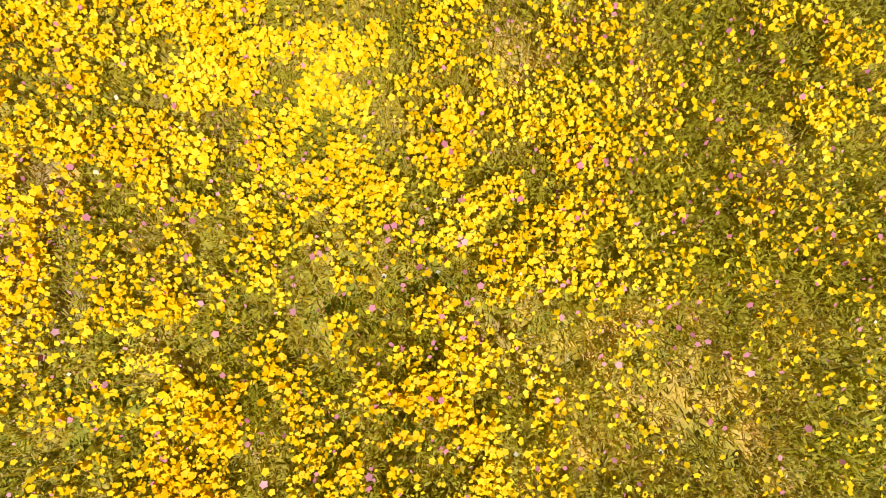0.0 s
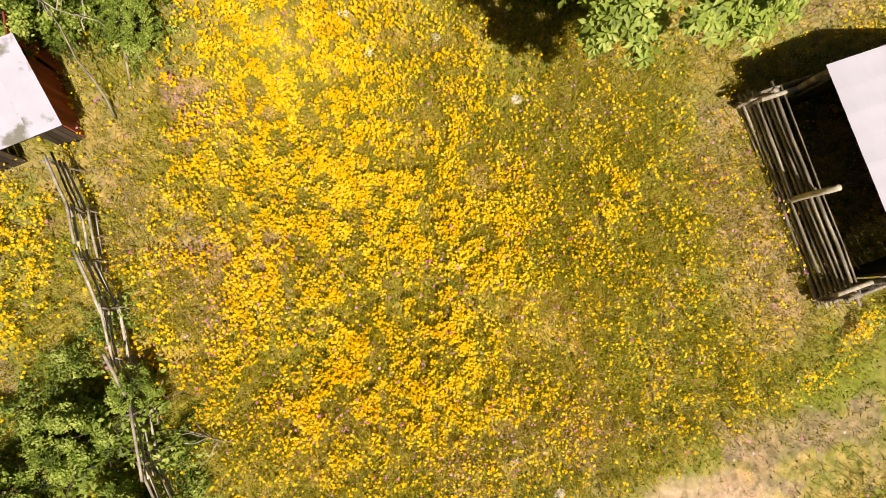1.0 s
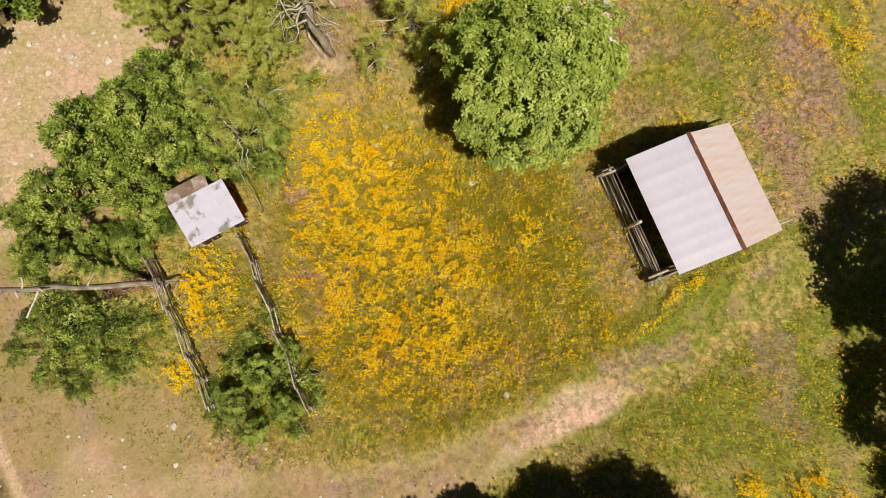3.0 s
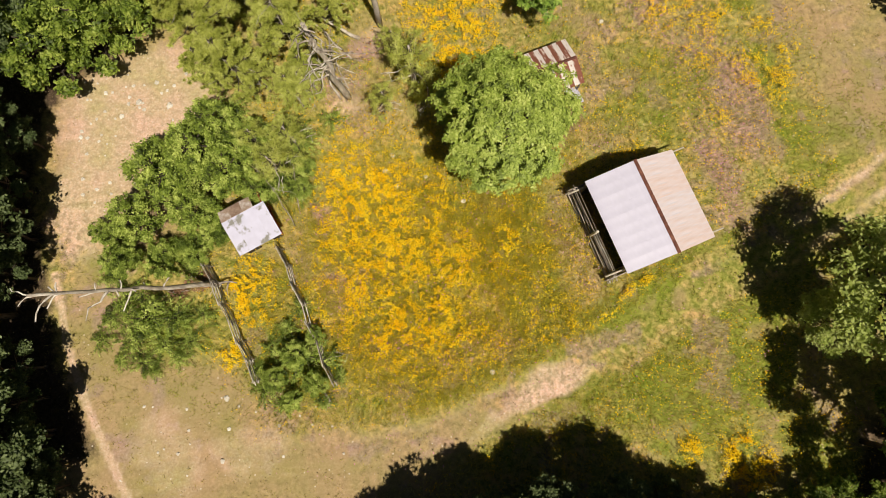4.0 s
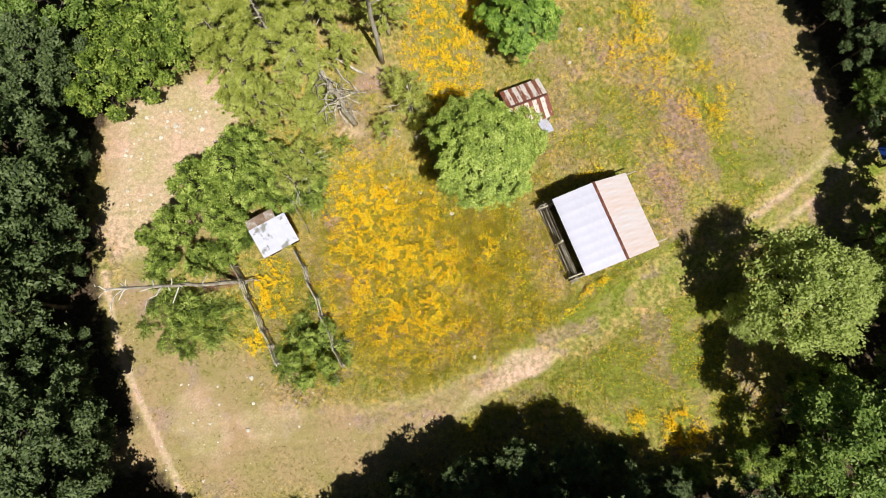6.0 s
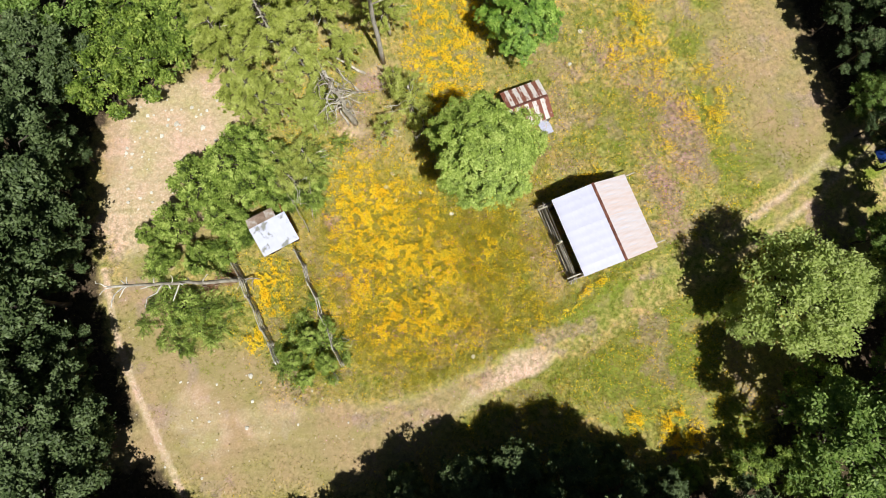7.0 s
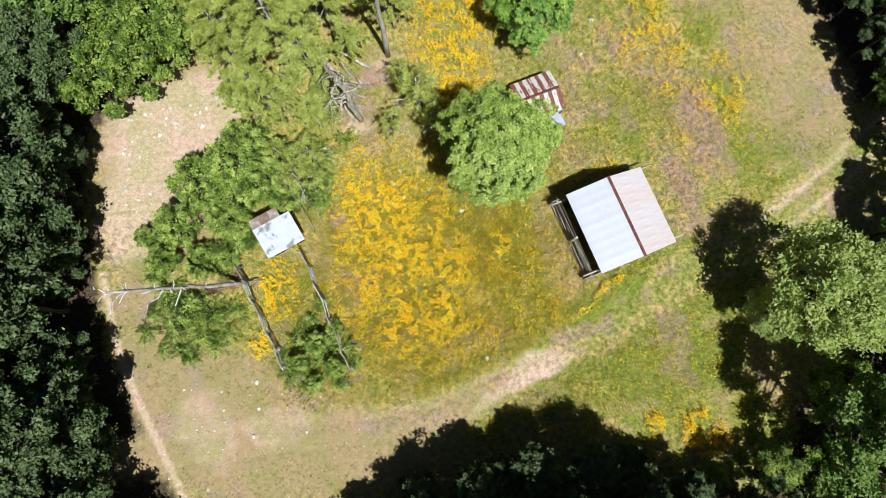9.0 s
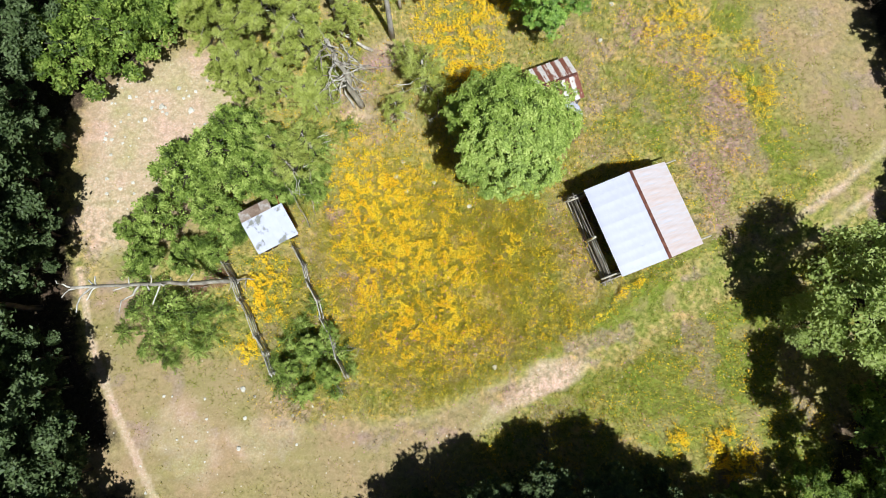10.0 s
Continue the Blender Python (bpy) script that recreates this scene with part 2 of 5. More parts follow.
PINKISH = [(-5.9, 0.0, 0.7, 1.5, 10, 0.7), (-6.8, 4.4, 0.5, 1.4, 15, 0.8), (1.6, -3.9, 2.6, 0.7, 8, 0.6), (7.0, 2.2, 0.5, 1.8, 17, 0.6), (-3.6, -3.0, 1.6, 0.6, 0, 0.6), (-3.2, 14.8, 1.3, 0.9, 0, 0.9), (-5.0, 12.6, 1.6, 1.4, 0, 0.7), (19.0, 9.5, 1.5, 3.4, 15, 0.9), (17.3, 5.5, 1.0, 2.2, 15, 0.8), (8.0, 1.5, 1.0, 2.8, 17, 0.5), (3.5, -3.8, 2.2, 0.8, 10, 0.5), (17.0, 14.0, 1.6, 2.2, 10, 0.5),
           (-4.6, 0.2, 0.8, 1.4, 0, 0.6), (10.5, 8.0, 1.4, 0.8, 0, 0.4)]
YELLOW = [(-5.9, 5.6, 1.2, 2.4, 15, 0.5), (-5.0, 8.6, 1.0, 1.8, 10, 0.4), (-2.4, 8.6, 2.0, 2.0, 0, 0.2), (4.8, 0, 3.4, 3.6, 0, 0.16), (-0.5, -4, 4, 1.4, 0, 0.25), (16.6, 16.5, 1.74, 1.45, 30, 0.4), (17.7, 15.1, 1.16, 0.87, 0, 0.35), (19.5, 11.4, 0.87, 1.3, 20, 0.4), (22.1, 12.5, 0.87, 0.72, 0, 0.35), (16.6, 19.2, 1.74, 1.45, 30, 0.3), (17.5, 8.2, 0.72, 0.72, 0, 0.3), (15, 15.3, 1.3, 1.3, 0, 0.3), (16.2, -10.4, 1, 0.9, 0, 0.9), (13, -10.2, 0.9, 0.7, 0, 0.9), (20.9, 13.9, 0.87, 0.87, 0, 0.25), (8.9, -2.9, 1.6, 0.3, 27, 0.6), (12.1, 7.3, 0.8, 0.5, 0, 0.2),
          (0, 1.5, 8, 7, 0, 0.1), (-2.4, 1.6, 4.3, 5.6, 0, 0.7), (14.5, -7, 5, 4, 0, 0.04), (18, 11, 7.25, 8.7, 0, 0.03), (-1.6, 0.6, 3.3, 3.4, 0, 0.95), (-5.3, 2.6, 1.6, 3, 10, 0.7), (-4.2, -1, 1.8, 2, 0, 0.75), (-1.2, -3.2, 3.4, 1.1, 5, 0.6), (-3.4, 4.6, 3, 2.8, -20, 0.95), (-1.6, -2, 2.9, 1.5, 8, 1), (3.9, 2.3, 0.9, 0.7, 0, 0.75),
          (-4.6, 7.6, 1.5, 1.6, 0, 0.8), (-10.6, 0.6, 1.25, 1.7, 15, 1), (-11.9, -3.2, 0.8, 0.9, 0, 0.8), (2.2, 15, 2.4, 4.2, 14, 0.65),
          (3.4, 20, 3.2, 3, 0, 0.65), (6.6, -2.9, 1.6, 0.8, 30, 0.3), (11.2, -1.1, 1.3, 0.35, 28, 0.7), (16.3, -11.3, 1.3, 1, 0, 1),
          (21.6, 10.6, 1.01, 1.45, 0, 0.4), (17.5, 13.2, 1.45, 1.45, 0, 0.3)]


PINK_DRIFT = [(13.2, 17.6), (14.5, 15.4), (16.2, 12.6), (17.0, 9.8), (16.4, 7.4), (17.6, 4.8), (17.2, 3.2)]

LATTICE = np.random.default_rng(3).random((256, 256))


def value_noise(x, y, size):
    x, y = np.asarray(x) / size + 400.3, np.asarray(y) / size + 300.7
    i, j = np.floor(x).astype(int), np.floor(y).astype(int)
    u, v = x - i, y - j
    u, v = u * u * (3 - 2 * u), v * v * (3 - 2 * v)
    g = lambda a, b: LATTICE[a % 256, b % 256]
    return (g(i, j) * (1 - u) + g(i + 1, j) * u) * (1 - v) + (g(i, j + 1) * (1 - u) + g(i + 1, j + 1) * u) * v


def cloud(x, y, size):
    return 0.5 * value_noise(x, y, size) + 0.3 * value_noise(x, y, size / 2.3) + 0.2 * value_noise(x, y, size / 5.1)


def blobs(x, y, spec):
    out = np.zeros_like(x)
    x, y = x + 1.5 * (cloud(x + 71, y, 1.9) - 0.5), y + 1.5 * (cloud(x, y + 43, 1.9) - 0.5)
    for cx, cy, ra, rb, turn, amp in spec:
        c, s = math.cos(radians(turn)), math.sin(radians(turn))
        u, v = ((x - cx) * c + (y - cy) * s) / ra, (-(x - cx) * s + (y - cy) * c) / rb
        out = np.maximum(out, amp * np.clip((1.6 - (u * u + v * v)) / 1.2, 0, 1))
    return out


def along(x, y, line):
    """Distance from a polyline, with its sign (left of it is positive)."""
    best, side = np.full_like(x, 1e9), np.zeros_like(x)
    for (ax, ay), (bx, by) in zip(line, line[1:]):
        dx, dy = bx - ax, by - ay
        q = np.clip(((x - ax) * dx + (y - ay) * dy) / (dx * dx + dy * dy), 0, 1)
        ex, ey = x - ax - q * dx, y - ay - q * dy
        d = np.hypot(ex, ey)
        near = d < best
        best = np.where(near, d, best)
        side = np.where(near, np.sign(dx * ey - dy * ex), side)
    return best * side


def ground_z(x, y):
    d = along(np.asarray(x, float), np.asarray(y, float), ROAD)
    return 0.10 * (cloud(x, y, 4.0) - 0.5) - 0.05 * np.exp(-(np.abs(np.abs(d) - 0.75) / 0.28) ** 2)


def zat(x, y):
    return float(ground_z(np.array([x]), np.array([y]))[0])


def mesh_of(name, verts, faces, mat, smooth=False):
    me = bpy.data.meshes.new(name)
    me.from_pydata([tuple(v) for v in verts], [], [tuple(f) for f in faces])
    me.materials.append(mat)
    if smooth:
        me.shade_smooth()
    return me


def mesh_np(name, verts, loops, per, mat, smooth=False):
    """A mesh of equal polygons from numpy arrays."""
    me = bpy.data.meshes.new(name)
    n = len(loops) // per
    me.vertices.add(len(verts))
    me.vertices.foreach_set("co", np.asarray(verts, np.float32).ravel())
    me.loops.add(len(loops))
    me.loops.foreach_set("vertex_index", np.asarray(loops, np.int32))
    me.polygons.add(n)
    me.polygons.foreach_set("loop_start", np.arange(0, n * per, per, dtype=np.int32))
    me.polygons.foreach_set("loop_total", np.full(n, per, np.int32))
    me.update(calc_edges=True)
    me.materials.append(mat)
    if smooth:
        me.shade_smooth()
    return me


def part(name, data, parent, m=None, label="", kind=""):
    ob = new(name, data)
    ob.parent = parent
    if m is not None:
        ob.matrix_basis = m
    return tagged(ob, label, kind=kind)


# ------------------------------------------------------------------ ground
def ground_material():
    m, n, l, b = shader("meadow soil and turf")
    geo = n.new("ShaderNodeNewGeometry")
    cov = n.new("ShaderNodeAttribute")
    cov.attribute_name = "cover"
    tint = n.new("ShaderNodeAttribute")
    tint.attribute_name = "tint"
    cs, ts = n.new("ShaderNodeSeparateColor"), n.new("ShaderNodeSeparateColor")
    l.new(cov.outputs["Color"], cs.inputs[0])
    l.new(tint.outputs["Color"], ts.inputs[0])
    pos = geo.outputs["Position"]
    fine, mid, big = noise_tex(n, l, 7.0, 6.0, 0.68, pos), noise_tex(n, l, 1.5, 4.0, 0.6, pos), noise_tex(n, l, 0.38, 4.0, 0.55, pos)
    turf = ramp(n, [(0.25, (0.25, 0.225, 0.07)), (0.5, (0.32, 0.285, 0.108)), (0.75, (0.41, 0.36, 0.165))])
    l.new(fine.outputs[0], turf.inputs[0])
    gold = ramp(n, [(0.25, (0.34, 0.275, 0.042)), (0.5, (0.42, 0.34, 0.068)), (0.75, (0.52, 0.42, 0.125))])
    l.new(fine.outputs[0], gold.inputs[0])
    field = mixc(n, l, ts.outputs[2], turf.outputs[0], gold.outputs[0])
    warm = ramp(n, [(0.3, (0.76, 0.98, 0.6)), (0.5, (1.0, 1.0, 0.95)), (0.7, (1.24, 1.06, 1.12))])
    l.new(mid.outputs[0], warm.inputs[0])
    col = mixc(n, l, 1.0, field, warm.outputs[0], "MULTIPLY")

    def over(col, fac, stops, tex):
        r = ramp(n, stops)
        l.new(tex.outputs[0], r.inputs[0])
        # ragged edge: the cover times a noise
        k = n.new("ShaderNodeMath")
        k.operation = "MULTIPLY_ADD"
        k.inputs[1].default_value = 1.7
        l.new(fac, k.inputs[0])
        sb = n.new("ShaderNodeMath")
        sb.operation = "MULTIPLY_ADD"
        sb.inputs[1].default_value, sb.inputs[2].default_value = -1.5, 0.4
        l.new(mid.outputs[0], sb.inputs[0])
        l.new(sb.outputs[0], k.inputs[2])
        k.use_clamp = True
        return mixc(n, l, k.outputs[0], col, r.outputs[0])

    col = over(col, cs.outputs[1], [(0.3, (0.14, 0.17, 0.022)), (0.55, (0.21, 0.24, 0.042)), (0.75, (0.29, 0.3, 0.075))], fine)
    col = over(col, cs.outputs[2], [(0.3, (0.29, 0.22, 0.112)), (0.55, (0.345, 0.265, 0.145)), (0.75, (0.41, 0.325, 0.193))], fine)
    col = over(col, ts.outputs[0], [(0.3, (0.25, 0.175, 0.13)), (0.55, (0.36, 0.26, 0.225)), (0.75, (0.46, 0.345, 0.33))], fine)
    col = over(col, cs.outputs[0], [(0.25, (0.41, 0.29, 0.185)), (0.5, (0.495, 0.372, 0.268)), (0.75, (0.63, 0.535, 0.44))], fine)
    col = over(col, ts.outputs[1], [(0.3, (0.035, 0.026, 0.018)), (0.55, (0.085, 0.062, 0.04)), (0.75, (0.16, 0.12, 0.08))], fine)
    # soft clouds of rosier and greener ground, metres across
    drift = ramp(n, [(0.3, (0.84, 0.94, 0.7)), (0.48, (0.98, 0.99, 0.94)), (0.66, (1.13, 1.03, 1.14))])
    l.new(big.outputs[0], drift.inputs[0])
    col = mixc(n, l, 1.0, col, drift.outputs[0], "MULTIPLY")
    tuft = noise_tex(n, l, 3.0, 4.0, 0.62, pos)
    shade = ramp(n, [(0.38, (0.58, 0.61, 0.5)), (0.5, (1.0, 1.0, 0.98)), (0.62, (1.34, 1.28, 1.3))])
    l.new(tuft.outputs[0], shade.inputs[0])
    bare = n.new("ShaderNodeMath")
    bare.operation, bare.use_clamp = "MULTIPLY_ADD", True
    bare.inputs[1].default_value, bare.inputs[2].default_value = -0.75, 1.1
    smooth = n.new("ShaderNodeMath")
    smooth.operation = "MULTIPLY_ADD"
    smooth.inputs[1].default_value = 0.6
    l.new(cs.outputs[1], smooth.inputs[0])
    l.new(cs.outputs[2], smooth.inputs[2])
    l.new(smooth.outputs[0], bare.inputs[0])
    col = mixc(n, l, bare.outputs[0], col, mixc(n, l, 1.0, col, shade.outputs[0], "MULTIPLY"))
    # sparse dark stalks and pale chips
    fleck = n.new("ShaderNodeTexVoronoi")
    fleck.inputs["Scale"].default_value = 3.6
    l.new(pos, fleck.inputs["Vector"])
    fr = ramp(n, [(0.0, (1.0, 1.0, 1.0)), (0.1, (1.0, 1.0, 1.0)), (0.2, (0.0, 0.0, 0.0))])
    l.new(fleck.outputs["Distance"], fr.inputs[0])
    pick = n.new("ShaderNodeSeparateColor")
    l.new(fleck.outputs["Color"], pick.inputs[0])
    for chan, low, tone, much in ((0, 0.88, (0.64, 0.58, 0.5), 0.8), (1, 0.85, (0.16, 0.12, 0.06), 0.25)):
        g = n.new("ShaderNodeMath")
        g.operation = "GREATER_THAN"
        g.inputs[1].default_value = low
        l.new(pick.outputs[chan], g.inputs[0])
        k = n.new("ShaderNodeMath")
        k.operation = "MULTIPLY"
        l.new(g.outputs[0], k.inputs[0])
        l.new(fr.outputs[0], k.inputs[1])
        k2 = n.new("ShaderNodeMath")
        k2.operation = "MULTIPLY"
        k2.inputs[1].default_value = much
        l.new(k.outputs[0], k2.inputs[0])
        col = mixc(n, l, k2.outputs[0], col, tone)
    l.new(col, b.inputs["Base Color"])
    b.inputs["Roughness"].default_value = 0.95
    b.inputs["Specular IOR Level"].default_value = 0.15
    bp = n.new("ShaderNodeBump")
    bp.inputs["Strength"].default_value, bp.inputs["Distance"].default_value = 0.25, 0.05
    l.new(fine.outputs[0], bp.inputs["Height"])
    l.new(bp.outputs[0], b.inputs["Normal"])
    return m


def graded(lo, hi, step, far):
    mid = np.arange(lo, hi + step / 2, step)
    out, s = [], step
    while sum(out) < far:
        s *= 1.35
        out.append(s)
    out = np.cumsum(out)
    return np.concatenate([lo - out[::-1], mid, hi + out])


CLEARING = [(-22.4, 14.2), (-16.5, 17.8), (-12, 22), (-4, 30), (20, 30), (28.6, 20), (30.6, 9.8), (37, 12.5), (37, 6), (32, 2.6), (30, -2.6), (27, -6.6), (23, -9.5),
            (20, -14.5), (10, -14), (-8, -13.6), (-16.3, -14.5), (-20.2, -7), (-22.1, -1.5), (-23, 3.3), (-23.9, 10)]


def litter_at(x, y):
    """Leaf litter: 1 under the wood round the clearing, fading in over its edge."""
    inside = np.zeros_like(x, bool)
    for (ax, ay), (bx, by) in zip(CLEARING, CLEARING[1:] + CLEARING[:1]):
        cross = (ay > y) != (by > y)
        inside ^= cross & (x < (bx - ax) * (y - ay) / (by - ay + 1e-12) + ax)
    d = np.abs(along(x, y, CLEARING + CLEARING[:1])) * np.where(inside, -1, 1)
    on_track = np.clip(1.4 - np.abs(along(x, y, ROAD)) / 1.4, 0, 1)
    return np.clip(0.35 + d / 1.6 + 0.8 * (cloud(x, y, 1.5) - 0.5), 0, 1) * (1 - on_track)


def cover_at(x, y):
    d = np.abs(along(x, y, ROAD))
    wob = 0.5 * (cloud(x, y, 1.3) - 0.5)
    ruts = np.clip(1.15 - np.abs(np.abs(d) - 0.78 + wob) / 0.45, 0, 1)
    fade = np.clip((cloud(x, y, 3.0) - 0.28) * 3, 0.15, 1)
    path = np.clip(1.3 - np.abs(along(x, y, PATH)) / 0.25, 0, 1)
    east = np.clip((x - 15) / 8, 0, 1) * (1 - np.clip((x - 45) / 5, 0, 1))
    sand = np.maximum.reduce([blobs(x, y, SAND), ruts * np.maximum(fade, 0.8 * east) * (np.where(x < 5, 0.3, 0.16) + 0.5 * east), path * 1.2])
    dry = np.maximum(blobs(x, y, DRY), np.clip(1.6 - d / 1.2, 0, 1) * np.clip(0.8 - 0.13 * (x - 1), 0.12, 0.8))
    patch, patch_b, patch_c = cloud(x + 31, y, 2.6), cloud(x, y + 57, 3.4), cloud(x + 11, y + 23, 1.7)
    dry = np.maximum(dry, np.clip((patch - 0.52) * 4, 0, 0.6) * np.clip(np.hypot(x, y - 1) / 9 - 0.2, 0.05, 1))
    lush = np.maximum(blobs(x, y, LUSH), np.clip((patch_b - 0.5) * 4.5, 0, 0.65) * np.clip((x + 16) / 5, 0.15, 1))
    lush = np.maximum(lush, np.clip(1.1 - np.abs(d - 2.1) / 0.7, 0, 0.75) * np.clip((x + 3) / 4, 0, 1))
    lush = np.maximum(lush, np.clip(1.4 - d / 1.2, 0, 1) * 0.5 * np.clip((x - 7) / 3, 0, 1))
    pink = np.maximum(blobs(x, y, PINKISH), np.clip((patch_c - 0.56) * 5, 0, 0.55))
    pink = np.maximum(pink, 0.4 * np.exp(-(along(x, y, PINK_DRIFT) / 0.9) ** 2) * np.clip(cloud(x, y, 1.4) * 1.8, 0.2, 1))
    return sand, lush, dry, pink


gx, gy = graded(-34, 38, 0.25, 900), graded(-22, 28, 0.25, 900)
GX, GY = np.meshgrid(gx, gy)
GX, GY = GX.ravel(), GY.ravel()
W, H = len(gx), len(gy)
idx = np.arange(W * H).reshape(H, W)
quads = np.stack([idx[:-1, :-1], idx[:-1, 1:], idx[1:, 1:], idx[1:, :-1]], -1).reshape(-1)
ground_me = mesh_np("ground", np.stack([GX, GY, ground_z(GX, GY)], 1), quads, 4, ground_material(), True)
sand, lush, dry, pinkish = cover_at(GX, GY)
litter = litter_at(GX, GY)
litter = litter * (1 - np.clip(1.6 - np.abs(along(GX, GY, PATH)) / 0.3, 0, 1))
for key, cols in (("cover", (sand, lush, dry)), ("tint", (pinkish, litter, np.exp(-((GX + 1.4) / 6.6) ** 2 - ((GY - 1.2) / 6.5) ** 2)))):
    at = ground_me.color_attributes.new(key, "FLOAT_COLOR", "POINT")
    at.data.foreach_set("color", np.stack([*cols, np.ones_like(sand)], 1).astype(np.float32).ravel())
ground = tagged(new("ground", ground_me), "dry flowering meadow with a sandy two-rut track", "ground", kind="structure")


# ------------------------------------------------------------------ small shapes
def limb_mesh(name, paths, mat, sides=7):
    """Tapered round limbs: each path is a list of (point, radius)."""
    verts, faces = [], []
    for path in paths:
        base = len(verts)
        for k, (p, r) in enumerate(path):
            p = Vector(p)
            a = Vector(path[max(k - 1, 0)][0])
            b = Vector(path[min(k + 1, len(path) - 1)][0])
            t = (b - a).normalized()
            u = t.orthogonal().normalized()
            v = t.cross(u)
            for s in range(sides):
                th = 2 * math.pi * s / sides
                verts.append(p + (u * math.cos(th) + v * math.sin(th)) * r)
        for k in range(len(path) - 1):
            for s in range(sides):
                a, b = base + k * sides + s, base + k * sides + (s + 1) % sides
                faces.append((a, b, b + sides, a + sides))
        faces.append(tuple(base + s for s in reversed(range(sides))))
        faces.append(tuple(base + (len(path) - 1) * sides + s for s in range(sides)))
    return mesh_of(name, verts, faces, mat, True)


def wavy(a, b, r0, r1, n=5, bend=0.06, rnd=random):
    """A slightly crooked tapered limb from a to b."""
    a, b = Vector(a), Vector(b)
    L = (b - a).length
    out = []
    for k in range(n + 1):
        q = k / n
        off = Vector((rnd.uniform(-1, 1), rnd.uniform(-1, 1), rnd.uniform(-0.6, 0.6))) * L * bend * math.sin(math.pi * min(q, 0.9))
        out.append((a.lerp(b, q) + off, r0 + (r1 - r0) * q))
    return out


def leaf_cards(name, centres, size, mat, up=0.5, seed=1, slim=0.55):
    """Kite-shaped, folded leaves at the given places."""
    g = np.random.default_rng(seed)
    n = len(centres)
    nor = g.normal(size=(n, 3))
    nor[:, 2] = np.abs(nor[:, 2]) + up
    nor /= np.linalg.norm(nor, axis=1, keepdims=True)
    t = np.cross(nor, g.normal(size=(n, 3)))
    t /= np.linalg.norm(t, axis=1, keepdims=True)
    s = np.cross(nor, t)
    L = (size * g.uniform(0.6, 1.35, n))[:, None]
    drop = nor * L * 0.16
    a, c = centres - t * L * 0.5, centres + t * L * 0.5 - drop
    b, d = centres - t * L * 0.08 + s * L * slim * 0.5 - drop, centres - t * L * 0.08 - s * L * slim * 0.5 - drop
    v = np.stack([a, b, c, d], 1).reshape(-1, 3)
    k = np.arange(n)[:, None] * 4
    return mesh_np(name, v, (k + np.array([[0, 1, 2, 0, 2, 3]])).ravel(), 3, mat)


def needle_tufts(name, centres, length, per, mat, seed=1, width=0.028):
    g = np.random.default_rng(seed)
    n = len(centres) * per
    c = np.repeat(centres, per, 0)
    d = g.normal(size=(n, 3))
    d[:, 2] = d[:, 2] * 0.8 + 0.25
    d /= np.linalg.norm(d, axis=1, keepdims=True)
    L = (length * g.uniform(0.6, 1.2, n))[:, None]
    s = np.cross(d, g.normal(size=(n, 3)))
    s *= width / np.linalg.norm(s, axis=1, keepdims=True)
    v = np.stack([c - s * 0.5, c + s * 0.5, c + d * L + s * 0.15, c + d * L - s * 0.15], 1).reshape(-1, 3)
    k = np.arange(n)[:, None] * 4
    return mesh_np(name, v, (k + np.array([[0, 1, 2, 3]])).ravel(), 4, mat)


def leaf_whorls(name, centres, out, size, per, mat, seed):
    """Star-shaped whorls of drooping leaves; out is the direction each whorl faces."""
    g = np.random.default_rng(seed)
    n = len(centres)
    w = out * 0.8 + np.array([0, 0, 1.0]) + g.normal(0, 0.25, (n, 3))
    w /= np.linalg.norm(w, axis=1, keepdims=True)
    u = np.cross(w, g.normal(size=(n, 3)))
    u /= np.linalg.norm(u, axis=1, keepdims=True)
    v = np.cross(w, u)
    rows = []
    for k in range(per):
        th = 2 * math.pi * (k + g.uniform(-0.25, 0.25, n)) / per
        t = u * np.cos(th)[:, None] + v * np.sin(th)[:, None]
        s = np.cross(w, t)
        L = (size * g.uniform(0.6, 1.25, n))[:, None]
        lift = w * L * g.uniform(-0.25, 0.35, n)[:, None]
        a = centres + t * L * 0.08
        rows.append(np.stack([a, centres + t * L * 0.62 + s * L * 0.24 + lift, centres + t * L * 1.1 + lift * 0.6 - w * L * 0.2, centres + t * L * 0.62 - s * L * 0.24 + lift], 1))
    vts = np.stack(rows, 1).reshape(-1, 3)
    k = np.arange(n * per)[:, None] * 4
    return mesh_np(name, vts, (k + np.array([[0, 1, 2, 0, 2, 3]])).ravel(), 3, mat)


